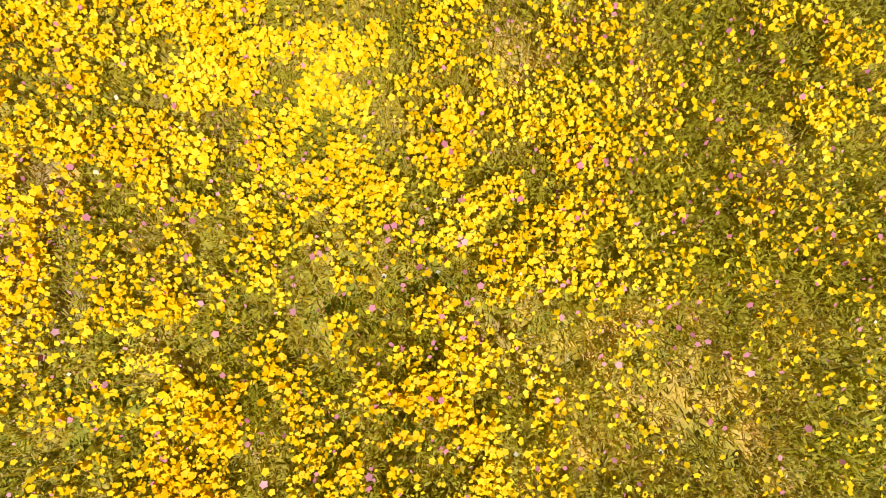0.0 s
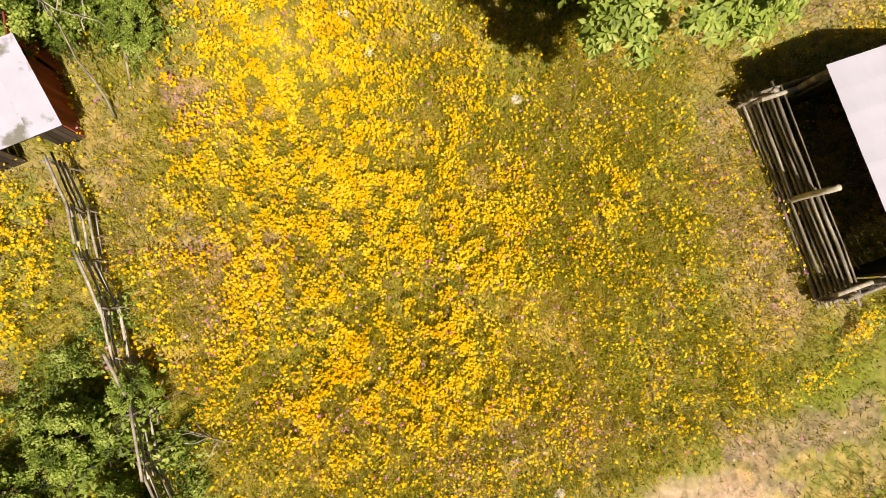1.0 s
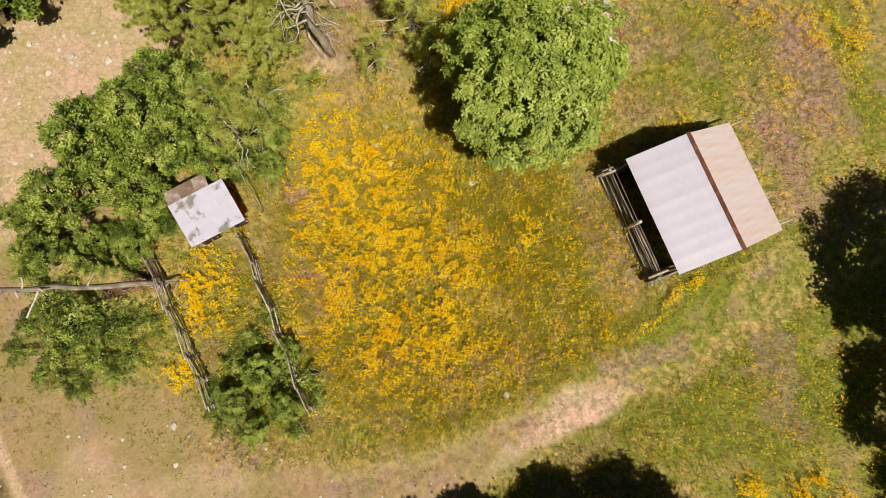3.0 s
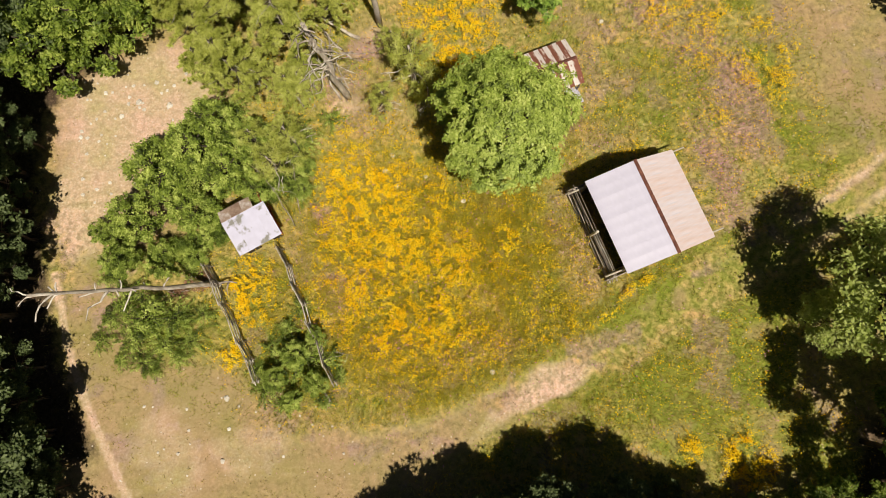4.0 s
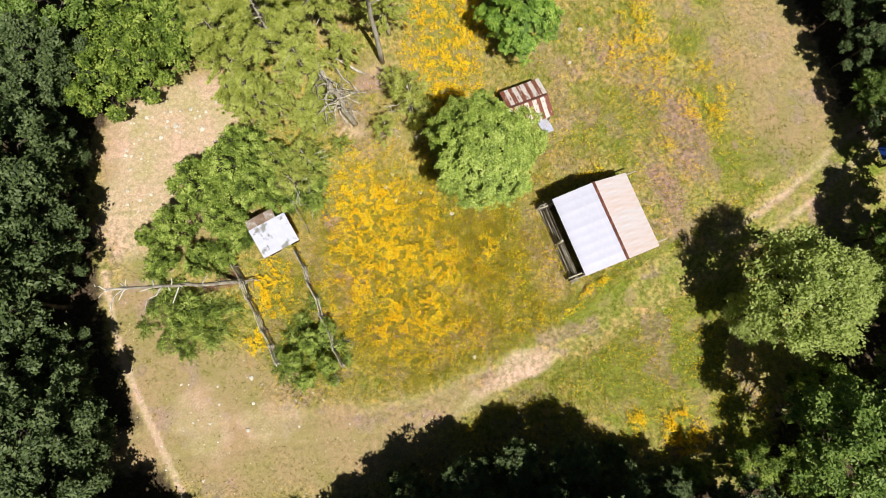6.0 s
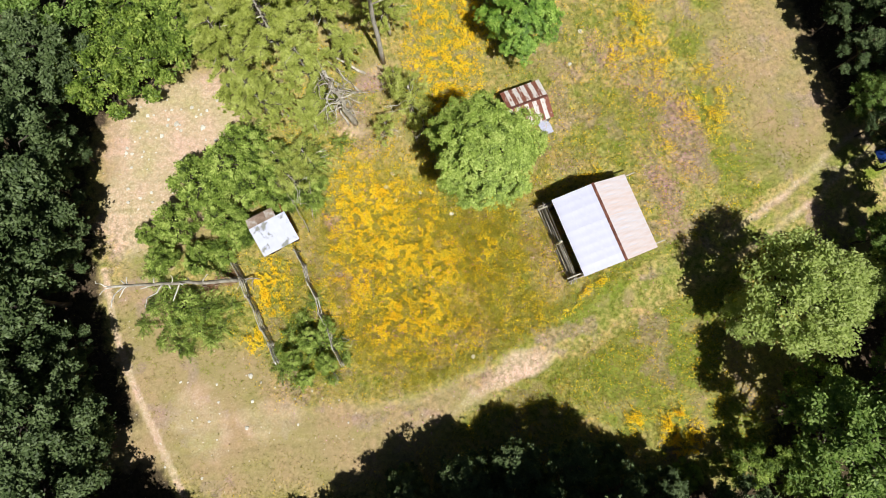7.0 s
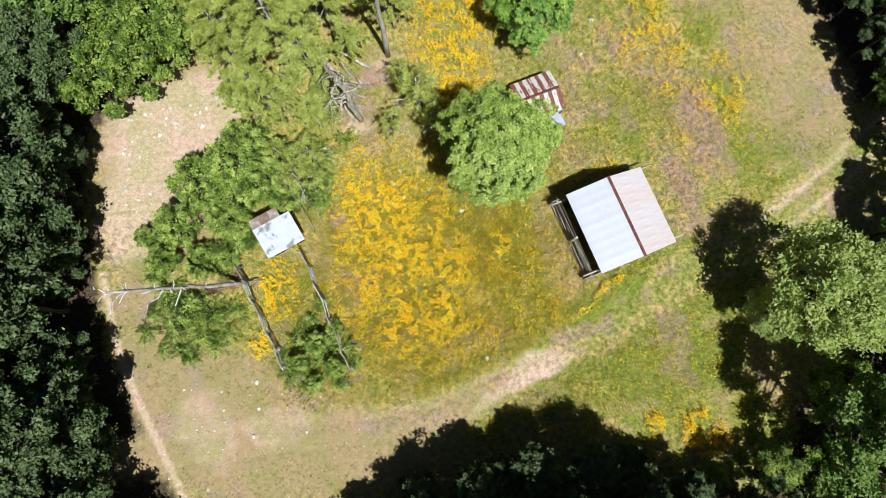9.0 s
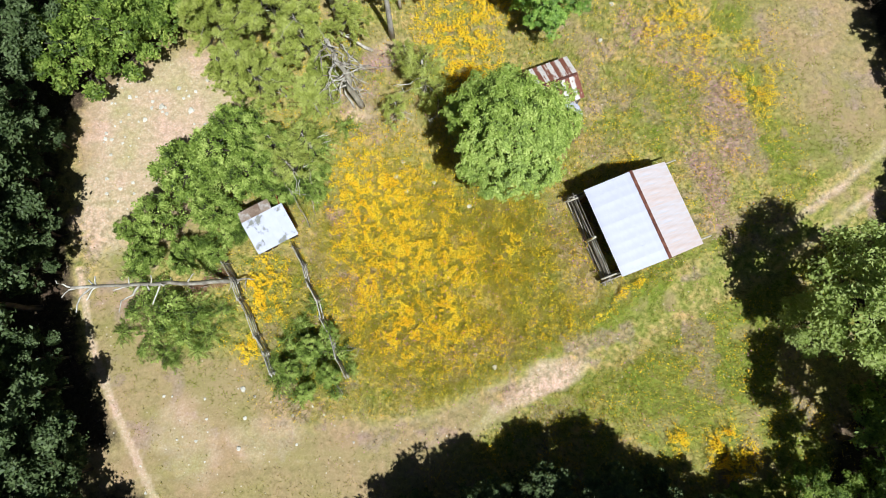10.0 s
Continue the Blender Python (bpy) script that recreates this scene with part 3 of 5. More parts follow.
# ------------------------------------------------------------------ trees
def crown_points(height, radius, base, limbs, per, spread, seed, flat=0.8, lobes=13, lobe=0.42):
    """Lobes over an uneven crown, limb ends over each lobe, and leaf places round each end."""
    g = np.random.default_rng(seed)
    mid, tall = base + (height - base) * 0.45, (height - base) * 0.5
    hubs = [(0.0, 0.0, mid + tall * 0.45, 0.85)]
    for k in range(lobes):
        ang = k * 2.399 + g.uniform(-0.35, 0.35)
        q = (k + 0.5) / lobes
        up = 0.97 - 1.37 * q
        out = math.sqrt(max(0.05, 1 - up * up)) * g.uniform(0.5, 0.85)
        hubs.append((math.cos(ang) * out * radius, math.sin(ang) * out * radius, mid + up * tall * flat, g.uniform(0.75, 1.2)))
    tips = []
    while len(tips) < limbs:
        hx, hy, hz, hs = hubs[g.integers(len(hubs))]
        d = g.normal(size=3)
        d /= np.linalg.norm(d)
        if d[2] < -0.35:
            continue
        r = radius * lobe * hs * g.uniform(0.6, 1.05)
        tips.append((hx + d[0] * r, hy + d[1] * r, max(0.25, hz + d[2] * r * 0.8)))
    tips = np.array(tips)
    leaves = np.repeat(tips, per, 0) + g.normal(size=(limbs * per, 3)) * np.array([spread, spread, spread * 0.6])
    return tips, leaves


def broad_tree(name, height, radius, seed, leaf_mat_, leaf=0.24, limbs=170, per=38, spread=0.42, base=None, bark=None, flat=0.8, lobes=13, lobe=0.42, up=0.25, whorl=0):
    rnd = random.Random(seed)
    base = height * 0.22 if base is None else base
    tips, leaves = crown_points(height, radius, base, limbs, per, spread, seed, flat, lobes, lobe)
    root = new(name)
    top = Vector((0, 0, height * 0.8))
    trunk = part("trunk", limb_mesh("trunk", [wavy((0, 0, -0.2), top, 0.03 * height ** 0.75, 0.03, 7, 0.03, rnd)], bark or M_BARK, 9), root)
    paths = []
    for k in range(0, limbs, max(1, limbs // 26)):
        tip = Vector(tips[k])
        start = Vector((0, 0, min(top.z * 0.95, max(base * 0.8, tip.z - 0.5 * math.hypot(tip.x, tip.y)))))
        paths.append(wavy(start, tip, 0.045 * radius ** 0.6, 0.012, 4, 0.07, rnd))
    part("branchwork", limb_mesh("branchwork", paths, bark or M_BARK, 5), root)
    if whorl:
        c = leaves - np.array([0, 0, base + (height - base) * 0.35])
        out = c / (np.linalg.norm(c, axis=1, keepdims=True) + 1e-6)
        part("crown", leaf_whorls("crown", leaves, out, leaf, whorl, leaf_mat_, seed), root)
    else:
        part("crown", leaf_cards("crown", leaves, leaf, leaf_mat_, up, seed), root)
    return root


def pine_tree(name, height, radius, seed, limbs=34, tufts=7, per=70, base=0.45, lean=(0, 0), needle=0.34):
    rnd = random.Random(seed)
    root = new(name)
    top = Vector((lean[0], lean[1], height))
    bole = wavy((0, 0, -0.2), top, 0.19, 0.05, 9, 0.003, rnd)
    part("trunk", limb_mesh("trunk", [bole], M_PINEBARK, 10), root)
    paths, cs = [], []
    for k in range(limbs):
        q = base + (1 - base) * (k + rnd.random()) / limbs
        p = Vector((lean[0] * q, lean[1] * q, height * q))
        ang = k * 2.4 + rnd.uniform(-0.4, 0.4)
        R = radius * (1.15 - 0.75 * (q - base) / (1 - base)) * rnd.uniform(0.6, 1.1)
        tip = p + Vector((math.cos(ang) * R, math.sin(ang) * R, R * rnd.uniform(0.0, 0.35)))
        paths.append(wavy(p, tip, 0.06, 0.012, 5, 0.05, rnd))
        for j in range(tufts):
            w = 0.5 + 0.5 * (j + rnd.random()) / tufts
            c = p.lerp(tip, w) + Vector((rnd.gauss(0, 0.2), rnd.gauss(0, 0.2), rnd.gauss(0.08, 0.1))) * (0.4 + R / 3)
            cs.append(c)
    part("branchwork", limb_mesh("branchwork", paths, M_BARK, 5), root)
    for k in range(5):
        p = Vector((0, 0, height * (base - 0.04 + 0.09 * k)))
        ang = 1.3 + k * 2.1
        e = p + Vector((math.cos(ang), math.sin(ang), 0.12)) * radius * rnd.uniform(0.75, 1.05)
        stub = wavy(p, e, 0.045, 0.014, 6, 0.07, rnd)
        twig = wavy(stub[4][0], stub[4][0] + Vector((rnd.gauss(0, 0.5), rnd.gauss(0, 0.5), 0.2)), 0.02, 0.008, 3, 0.1, rnd)
        part("dead_branch", limb_mesh("dead_branch", [stub, twig], M_SNAG, 5), root, None, "bare grey dead branch")
    part("crown", needle_tufts("crown", np.array(cs), needle, per, M_NEEDLE, seed), root)
    return root


def shrub(name, height, radius, seed, mat, leaf=0.13, stems=26, per=110, spread=0.3):
    rnd = random.Random(seed)
    root = new(name)
    tips, leaves = crown_points(height, radius, 0.1, stems * 2, per // 2, spread, seed, 0.9, 18, 0.26)
    leaves[:, 2] = np.maximum(leaves[:, 2], 0.04)
    part("woody_base", limb_mesh("woody_base", [wavy((rnd.gauss(0, 0.15 * radius), rnd.gauss(0, 0.15 * radius), -0.1), t, 0.035, 0.008, 4, 0.08, rnd) for t in tips[::2]], M_BARK, 5), root, kind="stuff")
    part("crown", leaf_cards("crown", leaves, leaf, mat, 0.7, seed), root)
    return root


def bramble(name, length, height, canes, seed, mat, leaf=0.13, per=60):
    """Arching canes from one rootstock, leafy along their outer length."""
    rnd, g = random.Random(seed), np.random.default_rng(seed)
    root = new(name)
    paths, places = [], []
    for k in range(canes):
        ang = k * 2.4 + rnd.uniform(-0.5, 0.5)
        L, top = length * rnd.uniform(0.35, 1.15), height * rnd.uniform(0.5, 1.1)
        side = rnd.uniform(-0.35, 0.35)
        path = []
        for j in range(7):
            q = j / 6
            a = ang + side * q
            path.append((Vector((math.cos(a) * L * q, math.sin(a) * L * q, max(0.05, top * math.sin(math.pi * min(1.0, 0.12 + 0.8 * q))))), 0.022 - 0.016 * q))
        paths.append(path)
        for j in range(per):
            q = 0.2 + 0.8 * rnd.random() ** 0.7
            i = min(5, int(q * 6))
            places.append(path[i][0].lerp(path[i + 1][0], q * 6 - i))
    c = np.array(places) + g.normal(0, 1, (len(places), 3)) * np.array([0.12, 0.12, 0.07])
    c[:, 2] = np.maximum(c[:, 2], 0.04)
    part("woody_base", limb_mesh("woody_base", paths, M_BARK, 4), root, kind="stuff")
    part("crown", leaf_cards("crown", c, leaf, mat, 0.7, seed), root)
    return root


def put(ob, x, y, turn=0.0, size=1.0, z=None):
    ob.matrix_basis = pose(x, y, zat(x, y) if z is None else z, 0, 0, turn) @ Matrix.Diagonal((size, size, size, 1))
    return ob


def copy_at(ob, x, y, turn, size):
    keep = ob.matrix_basis.copy()
    ob.matrix_basis = Matrix.Identity(4)
    c = copy_thing(ob, pose(x, y, zat(x, y), 0, 0, turn) @ Matrix.Diagonal((size, size, size, 1)))
    ob.matrix_basis = keep
    return c


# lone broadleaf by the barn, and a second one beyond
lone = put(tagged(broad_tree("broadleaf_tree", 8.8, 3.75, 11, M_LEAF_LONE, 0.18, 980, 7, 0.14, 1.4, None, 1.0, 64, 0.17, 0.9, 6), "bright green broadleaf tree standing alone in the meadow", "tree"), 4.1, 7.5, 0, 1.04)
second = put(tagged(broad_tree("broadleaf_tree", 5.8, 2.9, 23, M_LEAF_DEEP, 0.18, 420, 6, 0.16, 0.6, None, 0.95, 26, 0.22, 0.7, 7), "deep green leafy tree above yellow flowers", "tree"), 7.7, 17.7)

# woods: three kinds, then copies
oak = tagged(broad_tree("oak_tree", 12.0, 3.9, 31, M_LEAF_OAK, 0.28, 460, 28, 0.19, 2.6, None, 0.95, 36, 0.19, 0.9), "dark green oak at the edge of the wood", "tree", "trees of the wood")
oak_b = tagged(broad_tree("oak_tree", 11.0, 3.5, 37, M_LEAF_OAK, 0.27, 420, 28, 0.18, 2.4, None, 0.95, 32, 0.19, 0.9), "dark green oak at the edge of the wood", "tree", "trees of the wood")
ash = tagged(broad_tree("ash_tree", 10.5, 3.8, 41, M_LEAF_MID, 0.25, 430, 28, 0.18, 3.4, None, 0.95, 34, 0.19, 0.9), "mid green broadleaf tree in the wood", "tree", "trees of the wood")
put(oak, -24.9, 0.5, 0, 1.0)
put(oak_b, -26.6, 5.4, 40)
pale = put(tagged(broad_tree("pale_oak_tree", 8.2, 3.9, 43, M_LEAF_PALE, 0.22, 620, 26, 0.2, 2.6, None, 0.9, 34, 0.22, 0.8), "pale yellowish green broadleaf tree beside the track", "tree", "trees of the wood"), 22.3, -2.8, 0, 1.0)
put(ash, 22.4, -10.6, 0, 0.95)
elder = tagged(broad_tree("elder_tree", 5.4, 2.9, 47, M_THICKET, 0.22, 350, 30, 0.15, 0.4, None, 0.9, 24, 0.22, 1.0), "bright green bushy tree at the wood's edge", "tree", "trees of the wood")
put(elder, -18.6, 16.8)
# x, y, kind, size
WEST = [(-24.5, 9.0, 1, 1.0), (-24.4, 4.2, 1, 1.0), (-24.2, 6.6, 1, 0.9), (-24.2, -3.4, 1, 0.8), (-22.6, -6.4, 0, 0.85), (-22.2, -9.8, 1, 0.85), (-22.8, -15.6, 1, 1.1), (-20.0, -16.4, 1, 1.05), (-17.2, -18.2, 1, 0.95), (-25.2, 12.4, 0, 0.75),
        (-22.4, -6.2, 1, 0.55), (-21.5, -9.2, 1, 0.55), (-21.9, -7.7, 1, 0.48), (-23.0, -2.6, 1, 0.5), (-22.8, -4.4, 1, 0.48), (-21.5, -8.2, 1, 0.45), (-23.8, 7.8, 1, 0.5), (-23.7, 2.6, 1, 0.5), (-23.7, 4.9, 0, 0.5), (-23.4, 10.6, 1, 0.45), (-29.6, -1.4, 1, 1.1), (-29.4, 3.2, 0, 1.0), (-30.0, 8.4, 1, 1.1), (-30.4, 13.4, 0, 1.1),
        (-28.0, -6.6, 0, 1.1), (-26.6, -11.0, 0, 1.1), (-25.0, -15.4, 1, 1.1), (-22.4, -19.8, 0, 1.15), (-31.0, -11.4, 1, 1.1), (-29.6, -16.6, 0, 1.1), (-27.0, -21.0, 1, 1.1)]
EAST = [(20.4, -3.9, 3, 0.52), (26.2, -2.6, 3, 0.66), (29.4, -2.4, 3, 0.6), (29.8, 0.6, 2, 0.5), (28.6, -7.8, 2, 0.6), (26.6, -11.8, 2, 0.8), (19.4, -13.2, 4, 0.55), (22.6, -13.6, 4, 0.7), (24.6, -9.0, 4, 0.8), (25.0, -17.6, 2, 0.9), (30.6, -4.2, 1, 0.9), (30.2, -8.6, 0, 1.0), (29.6, -14.4, 1, 1.0), (31.4, 0.8, 1, 0.75),
        (32.6, 5.8, 1, 0.6), (33.0, 16.4, 0, 0.75), (33.4, 10.6, 0, 0.75), (30.6, 13.4, 1, 0.46), (31.0, 10.4, 2, 0.42), (30.2, 16.8, 1, 0.52), (29.6, 19.6, 0, 0.55), (31.4, 18.0, 1, 0.6), (31.6, 8.4, 1, 0.42),
        (35.0, 13.0, 0, 0.95), (34.4, 19.0, 1, 1.0), (35.5, 8.5, 0, 0.85), (39.0, 15.0, 0, 1.0), (38.0, 4.0, 1, 0.9), (34.8, 24.0, 0, 1.0), (36.0, -5.0, 0, 1.0)]
SOUTH = [(15.0, -18.2, 1, 0.85), (13.4, -13.8, 1, 0.42), (15.6, -13.6, 4, 0.38), (16.9, -18.6, 1, 0.9), (17.4, -15.4, 0, 0.6), (-2.2, -12.9, 1, 0.42), (1.2, -12.1, 0, 0.42), (4.6, -11.5, 1, 0.46), (8, -11.7, 0, 0.42), (10.8, -13.5, 1, 0.45), (2.8, -14.3, 1, 0.55), (6.6, -14.1, 0, 0.5), (-5.4, -15.1, 1, 0.45),
         (-3.6, -18.9, 1, 1), (0.4, -18.1, 0, 1.1), (4.2, -17.3, 1, 1.2), (8.2, -17.1, 0, 1.15), (11.8, -18.1, 1, 1.15), (13.8, -20.6, 0, 1), (-8, -20.5, 1, 1), (-12.6, -20.9, 0, 0.9), (-16, -21.5, 1, 0.9),
         (2.2, -22.3, 0, 1.2), (6.4, -21.9, 1, 1.25), (10.4, -22.5, 0, 1.2), (-2, -23.5, 1, 1.1), (15, -26.5, 1, 1.0), (-7, -25.3, 0, 1.1)]
NORTH = [(-21.4, 15.6, 4, 1.0), (-15.6, 18.6, 4, 0.95), (-18.2, 19.6, 4, 1.1), (-14.4, 21.4, 4, 1.0), (-23.4, 16.2, 0, 0.7), (-23.0, 20.0, 2, 0.85), (-19.6, 23.2, 0, 0.8), (-26.6, 17.6, 2, 0.85), (-26.0, 23.0, 0, 0.9), (-21.0, 26.0, 2, 0.95), (-14.5, 26.0, 0, 0.85),
         (31.4, 23.4, 1, 0.8), (30.6, 27.4, 0, 0.9), (26.6, 29.6, 1, 0.85), (34.6, 28.6, 1, 1.0), (23.0, 32.4, 0, 0.95), (28.6, 33.4, 2, 1.0), (18.4, 33.0, 1, 0.9), (13.6, 33.4, 0, 0.95), (8.6, 33.0, 1, 0.95), (3.4, 33.6, 0, 0.9), (-2.6, 33.2, 1, 0.95), (-8.2, 30.0, 0, 0.9), (38.4, 23.0, 1, 1.0)]
kinds = (oak, oak_b, ash, pale, elder)
for k, (x, y, kind, size) in enumerate(WEST + EAST + SOUTH + NORTH):
    copy_at(kinds[kind], x, y, (k * 77) % 360, size)

# the wood goes on behind its edge
deep = random.Random(97)
RING = [(-36, -26, -18, 30, 9), (-44, -36, -18, 30, 9), (36, 42, -18, 30, 9), (44, 50, -18, 30, 9), (-38, 44, -34, -27, 15), (-38, 44, -43, -36, 14), (-38, 44, 31, 37, 16), (-38, 44, 38, 45, 15)]
for x0, x1, y0, y1, count in RING:
    for k in range(count):
        if x1 - x0 > y1 - y0:
            x, y = x0 + (x1 - x0) * (k + 0.5) / count + deep.uniform(-1.5, 1.5), deep.uniform(y0, y1)
        else:
            x, y = (x0 - 1 if x0 < 0 else x1) + deep.uniform(-4, 2) * (1 if x0 < 0 else -1), y0 + (y1 - y0) * (k + 0.5) / count
            x = x - 4 if x0 < 0 else x + 4
        copy_at(kinds[deep.choice((0, 1, 2))], x, y, deep.uniform(0, 360), deep.uniform(0.8, 1.1))

# pines by the small shed
pine = put(tagged(pine_tree("pine_tree", 10.5, 3.1, 51, 44, 9, 170, 0.42, (0, 0), 0.3), "tall pine with yellowish green feathery needles", "tree", "pines"), -8.6, 16.0)
pine_b = put(tagged(pine_tree("pine_tree", 17.0, 2.8, 57, 30, 8, 110, 0.66, (0, 0), 0.42), "tall pine with a bare grey trunk", "tree", "pines"), -2.24, 16.64)
for k, (x, y, s) in enumerate([(-11.8, 15.9, 0.75), (-5.9, 18.6, 0.85), (-10.2, 12.6, 0.62), (-7.2, 14.8, 0.6), (-7.2, 11.6, 0.42), (-9.6, 18.4, 0.8),
                               (-12.6, 18.4, 0.7), (-1.6, 18.8, 0.6), (-4.6, 16.4, 0.42), (-12.0, 13.4, 0.45), (-6.6, 13.0, 0.36), (-9.3, 12.9, 0.4)]):
    copy_at(pine, x, y, 60 + 100 * k, s)

young = put(tagged(pine_tree("pine_tree", 4.4, 2.1, 59, 17, 6, 44, 0.2, (0, 0), 0.36), "young pine with pale feathery needles", "tree", "pines"), -0.4, 12.6)
for k, (x, y, s) in enumerate([(0.4, 11.0, 0.6), (-2.2, 11.0, 0.6), (-1.4, 14.6, 0.6), (-6.8, 12.2, 0.8), (-8.6, 7.5, 0.8), (-7.7, 9.2, 0.75), (-9.7, 9.3, 0.7)]):
    copy_at(young, x, y, 40 + 100 * k, s)

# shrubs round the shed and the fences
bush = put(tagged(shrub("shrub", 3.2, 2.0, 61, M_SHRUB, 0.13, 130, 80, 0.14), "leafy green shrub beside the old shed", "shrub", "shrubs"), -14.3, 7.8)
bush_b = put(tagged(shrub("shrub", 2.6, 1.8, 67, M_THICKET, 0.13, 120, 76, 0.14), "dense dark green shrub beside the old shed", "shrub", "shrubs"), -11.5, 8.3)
# dark oak leaf colour on these shrubs stands in for the trees' shade
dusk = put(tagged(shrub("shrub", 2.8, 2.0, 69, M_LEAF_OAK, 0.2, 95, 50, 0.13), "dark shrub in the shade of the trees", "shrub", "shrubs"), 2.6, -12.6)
hazel = put(tagged(broad_tree("hazel_bush", 6.4, 3.2, 71, M_SHRUB, 0.24, 320, 26, 0.18, 0.6, None, 1.0, 34, 0.16, 1.0), "tangled green hazel bush with hollows shaded in the leaf colour", "bush", "bushes"), -12.2, 10.6, 0, 0.5)
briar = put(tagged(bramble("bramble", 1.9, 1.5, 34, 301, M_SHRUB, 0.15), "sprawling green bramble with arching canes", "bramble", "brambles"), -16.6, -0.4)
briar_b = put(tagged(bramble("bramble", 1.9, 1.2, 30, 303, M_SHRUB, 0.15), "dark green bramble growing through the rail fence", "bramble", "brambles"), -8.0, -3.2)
THICKET = [(-9.7, 6.4, 5, 0.36), (-18.0, 4.4, 5, 0.34), (-15.6, 3.2, 5, 0.3), (-14.9, 7.6, 5, 0.66), (-12.9, 8.8, 5, 0.62), (-11.3, 7.4, 5, 0.56), (-16.6, 5.2, 5, 0.52), (-13.4, 5.4, 5, 0.5), (-10.0, 9.4, 5, 0.44), (-16.0, 9.0, 0, 0.6), (-12.4, 4.3, 1, 0.5), (-17.6, 3.2, 0, 0.45), (-9.5, 6.6, 1, 0.6), (-14.6, 3.4, 1, 0.5), (-8.4, 8.2, 3, 0.8), (-7.8, 6.4, 3, 0.6),
           (-15.0, -0.6, 2, 0.7), (-17.6, -1.6, 2, 0.7), (-15.8, -2.0, 3, 0.6), (-17.9, 0.9, 3, 0.8), (-18.9, -0.2, 2, 0.55), (-16.2, 0.3, 5, 0.2), (-17.2, -2.9, 3, 0.5), (-14.4, -1.9, 3, 0.5), (-19.6, -1.4, 3, 0.45), (-16.6, -3.3, 2, 0.4), (-15.0, -2.8, 2, 0.45), (-18.4, -2.6, 2, 0.4), (-13.6, -0.4, 3, 0.5),
           (-17.9, 3.0, 5, 0.36), (-15.6, 2.6, 5, 0.32), (-19.2, 4.8, 5, 0.26), (-19.0, 2.2, 2, 0.5), (-8.6, 7.0, 2, 0.7), (-7.6, 8.0, 3, 0.6), (-8.0, 10.2, 2, 0.6)]
VERGE = [(-12.9, 4.0, 5, 0.26), (-13.7, 3.0, 5, 0.26), (-12.7, 5.2, 5, 0.3), (-14.3, 2.2, 2, 0.5), (-7.5, 6.3, 5, 0.24), (-7.1, 7.6, 5, 0.22), (-8.3, 9.0, 5, 0.3), (-7.0, -5.9, 2, 0.4), (-9.2, -5.9, 3, 0.45), (-10.6, -3.8, 2, 0.4), (-6.0, -4.6, 2, 0.4), (-8.8, -1.6, 2, 0.45), (-8.2, -3.2, 5, 0.3), (-9.4, -4.4, 5, 0.27), (-7.2, -4.8, 5, 0.27), (-8.6, -5.6, 5, 0.22), (-7.2, -2.2, 5, 0.2), (-10.2, -5.0, 3, 0.55), (-6.4, -3.6, 3, 0.5), (-8.0, -0.6, 3, 0.45), (-9.7, -2.6, 3, 0.5), (-7.4, 9.4, 2, 0.7), (-5.6, 10.6, 3, 0.5), (-11.6, 11.6, 2, 0.8)]
SHADE = [(-2.6, -12.6, 4, 0.6), (10.8, -12.4, 4, 0.6), (-0.2, -14.6, 4, 0.7), (6.0, -13.4, 4, 0.6)]
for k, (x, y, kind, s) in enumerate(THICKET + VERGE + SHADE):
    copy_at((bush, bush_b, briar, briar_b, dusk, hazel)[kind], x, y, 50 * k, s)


# ------------------------------------------------------------------ timber helpers
def log_between(name, a, b, r, mat, parent, sides=7, taper=0.85, label=""):
    return part(name, limb_mesh(name, [wavy(a, b, r, r * taper, 4, 0.008)], mat, sides), parent, None, label)


def sheet_mesh(name, length, width, mat, pitch=0.0, depth=0.012):
    """A roofing sheet: length along y, width along x. With a pitch it is corrugated, without it has narrow crimps at the edges and middle."""
    if pitch:
        n = max(4, int(round(width / pitch)) * 4)
        prof = [(width * k / n, depth * math.sin(math.pi * k / 2.0)) for k in range(n + 1)]
    else:
        prof = []
        for q in range(13):
            prof.append((width * q / 12, 0.0024 * math.cos(q * math.pi / 6)))
    rows, w = (0.0, 0.34 * length, 0.67 * length, length), len(prof)
    verts = [(x, y, z) for y in rows for x, z in prof]
    faces = [(j * w + k, j * w + k + 1, (j + 1) * w + k + 1, (j + 1) * w + k) for j in range(3) for k in range(w - 1)]
    return mesh_of(name, verts, faces, mat)


def board_wall(root, a, b, za, zb, mat, nb):
    """Upright boards from a to b, their tops sloping from za to zb."""
    a, b = Vector(a), Vector(b)
    t = (b - a).normalized()
    o = Vector((-t.y, t.x, 0)) * 0.02
    for k in range(nb):
        p, q = a.lerp(b, (k + 0.03) / nb), a.lerp(b, (k + 0.97) / nb)
        h1, h2 = za + (zb - za) * k / nb, za + (zb - za) * (k + 1) / nb
        v = [p - o, q - o, q + o, p + o]
        v = [Vector((c.x, c.y, -0.1)) for c in v] + [Vector((v[0].x, v[0].y, h1)), Vector((v[1].x, v[1].y, h2)), Vector((v[2].x, v[2].y, h2)), Vector((v[3].x, v[3].y, h1))]
        part("board", mesh_of("board", v, [(3, 2, 1, 0), (4, 5, 6, 7), (0, 1, 5, 4), (1, 2, 6, 5), (2, 3, 7, 6), (3, 0, 4, 7)], mat), root)


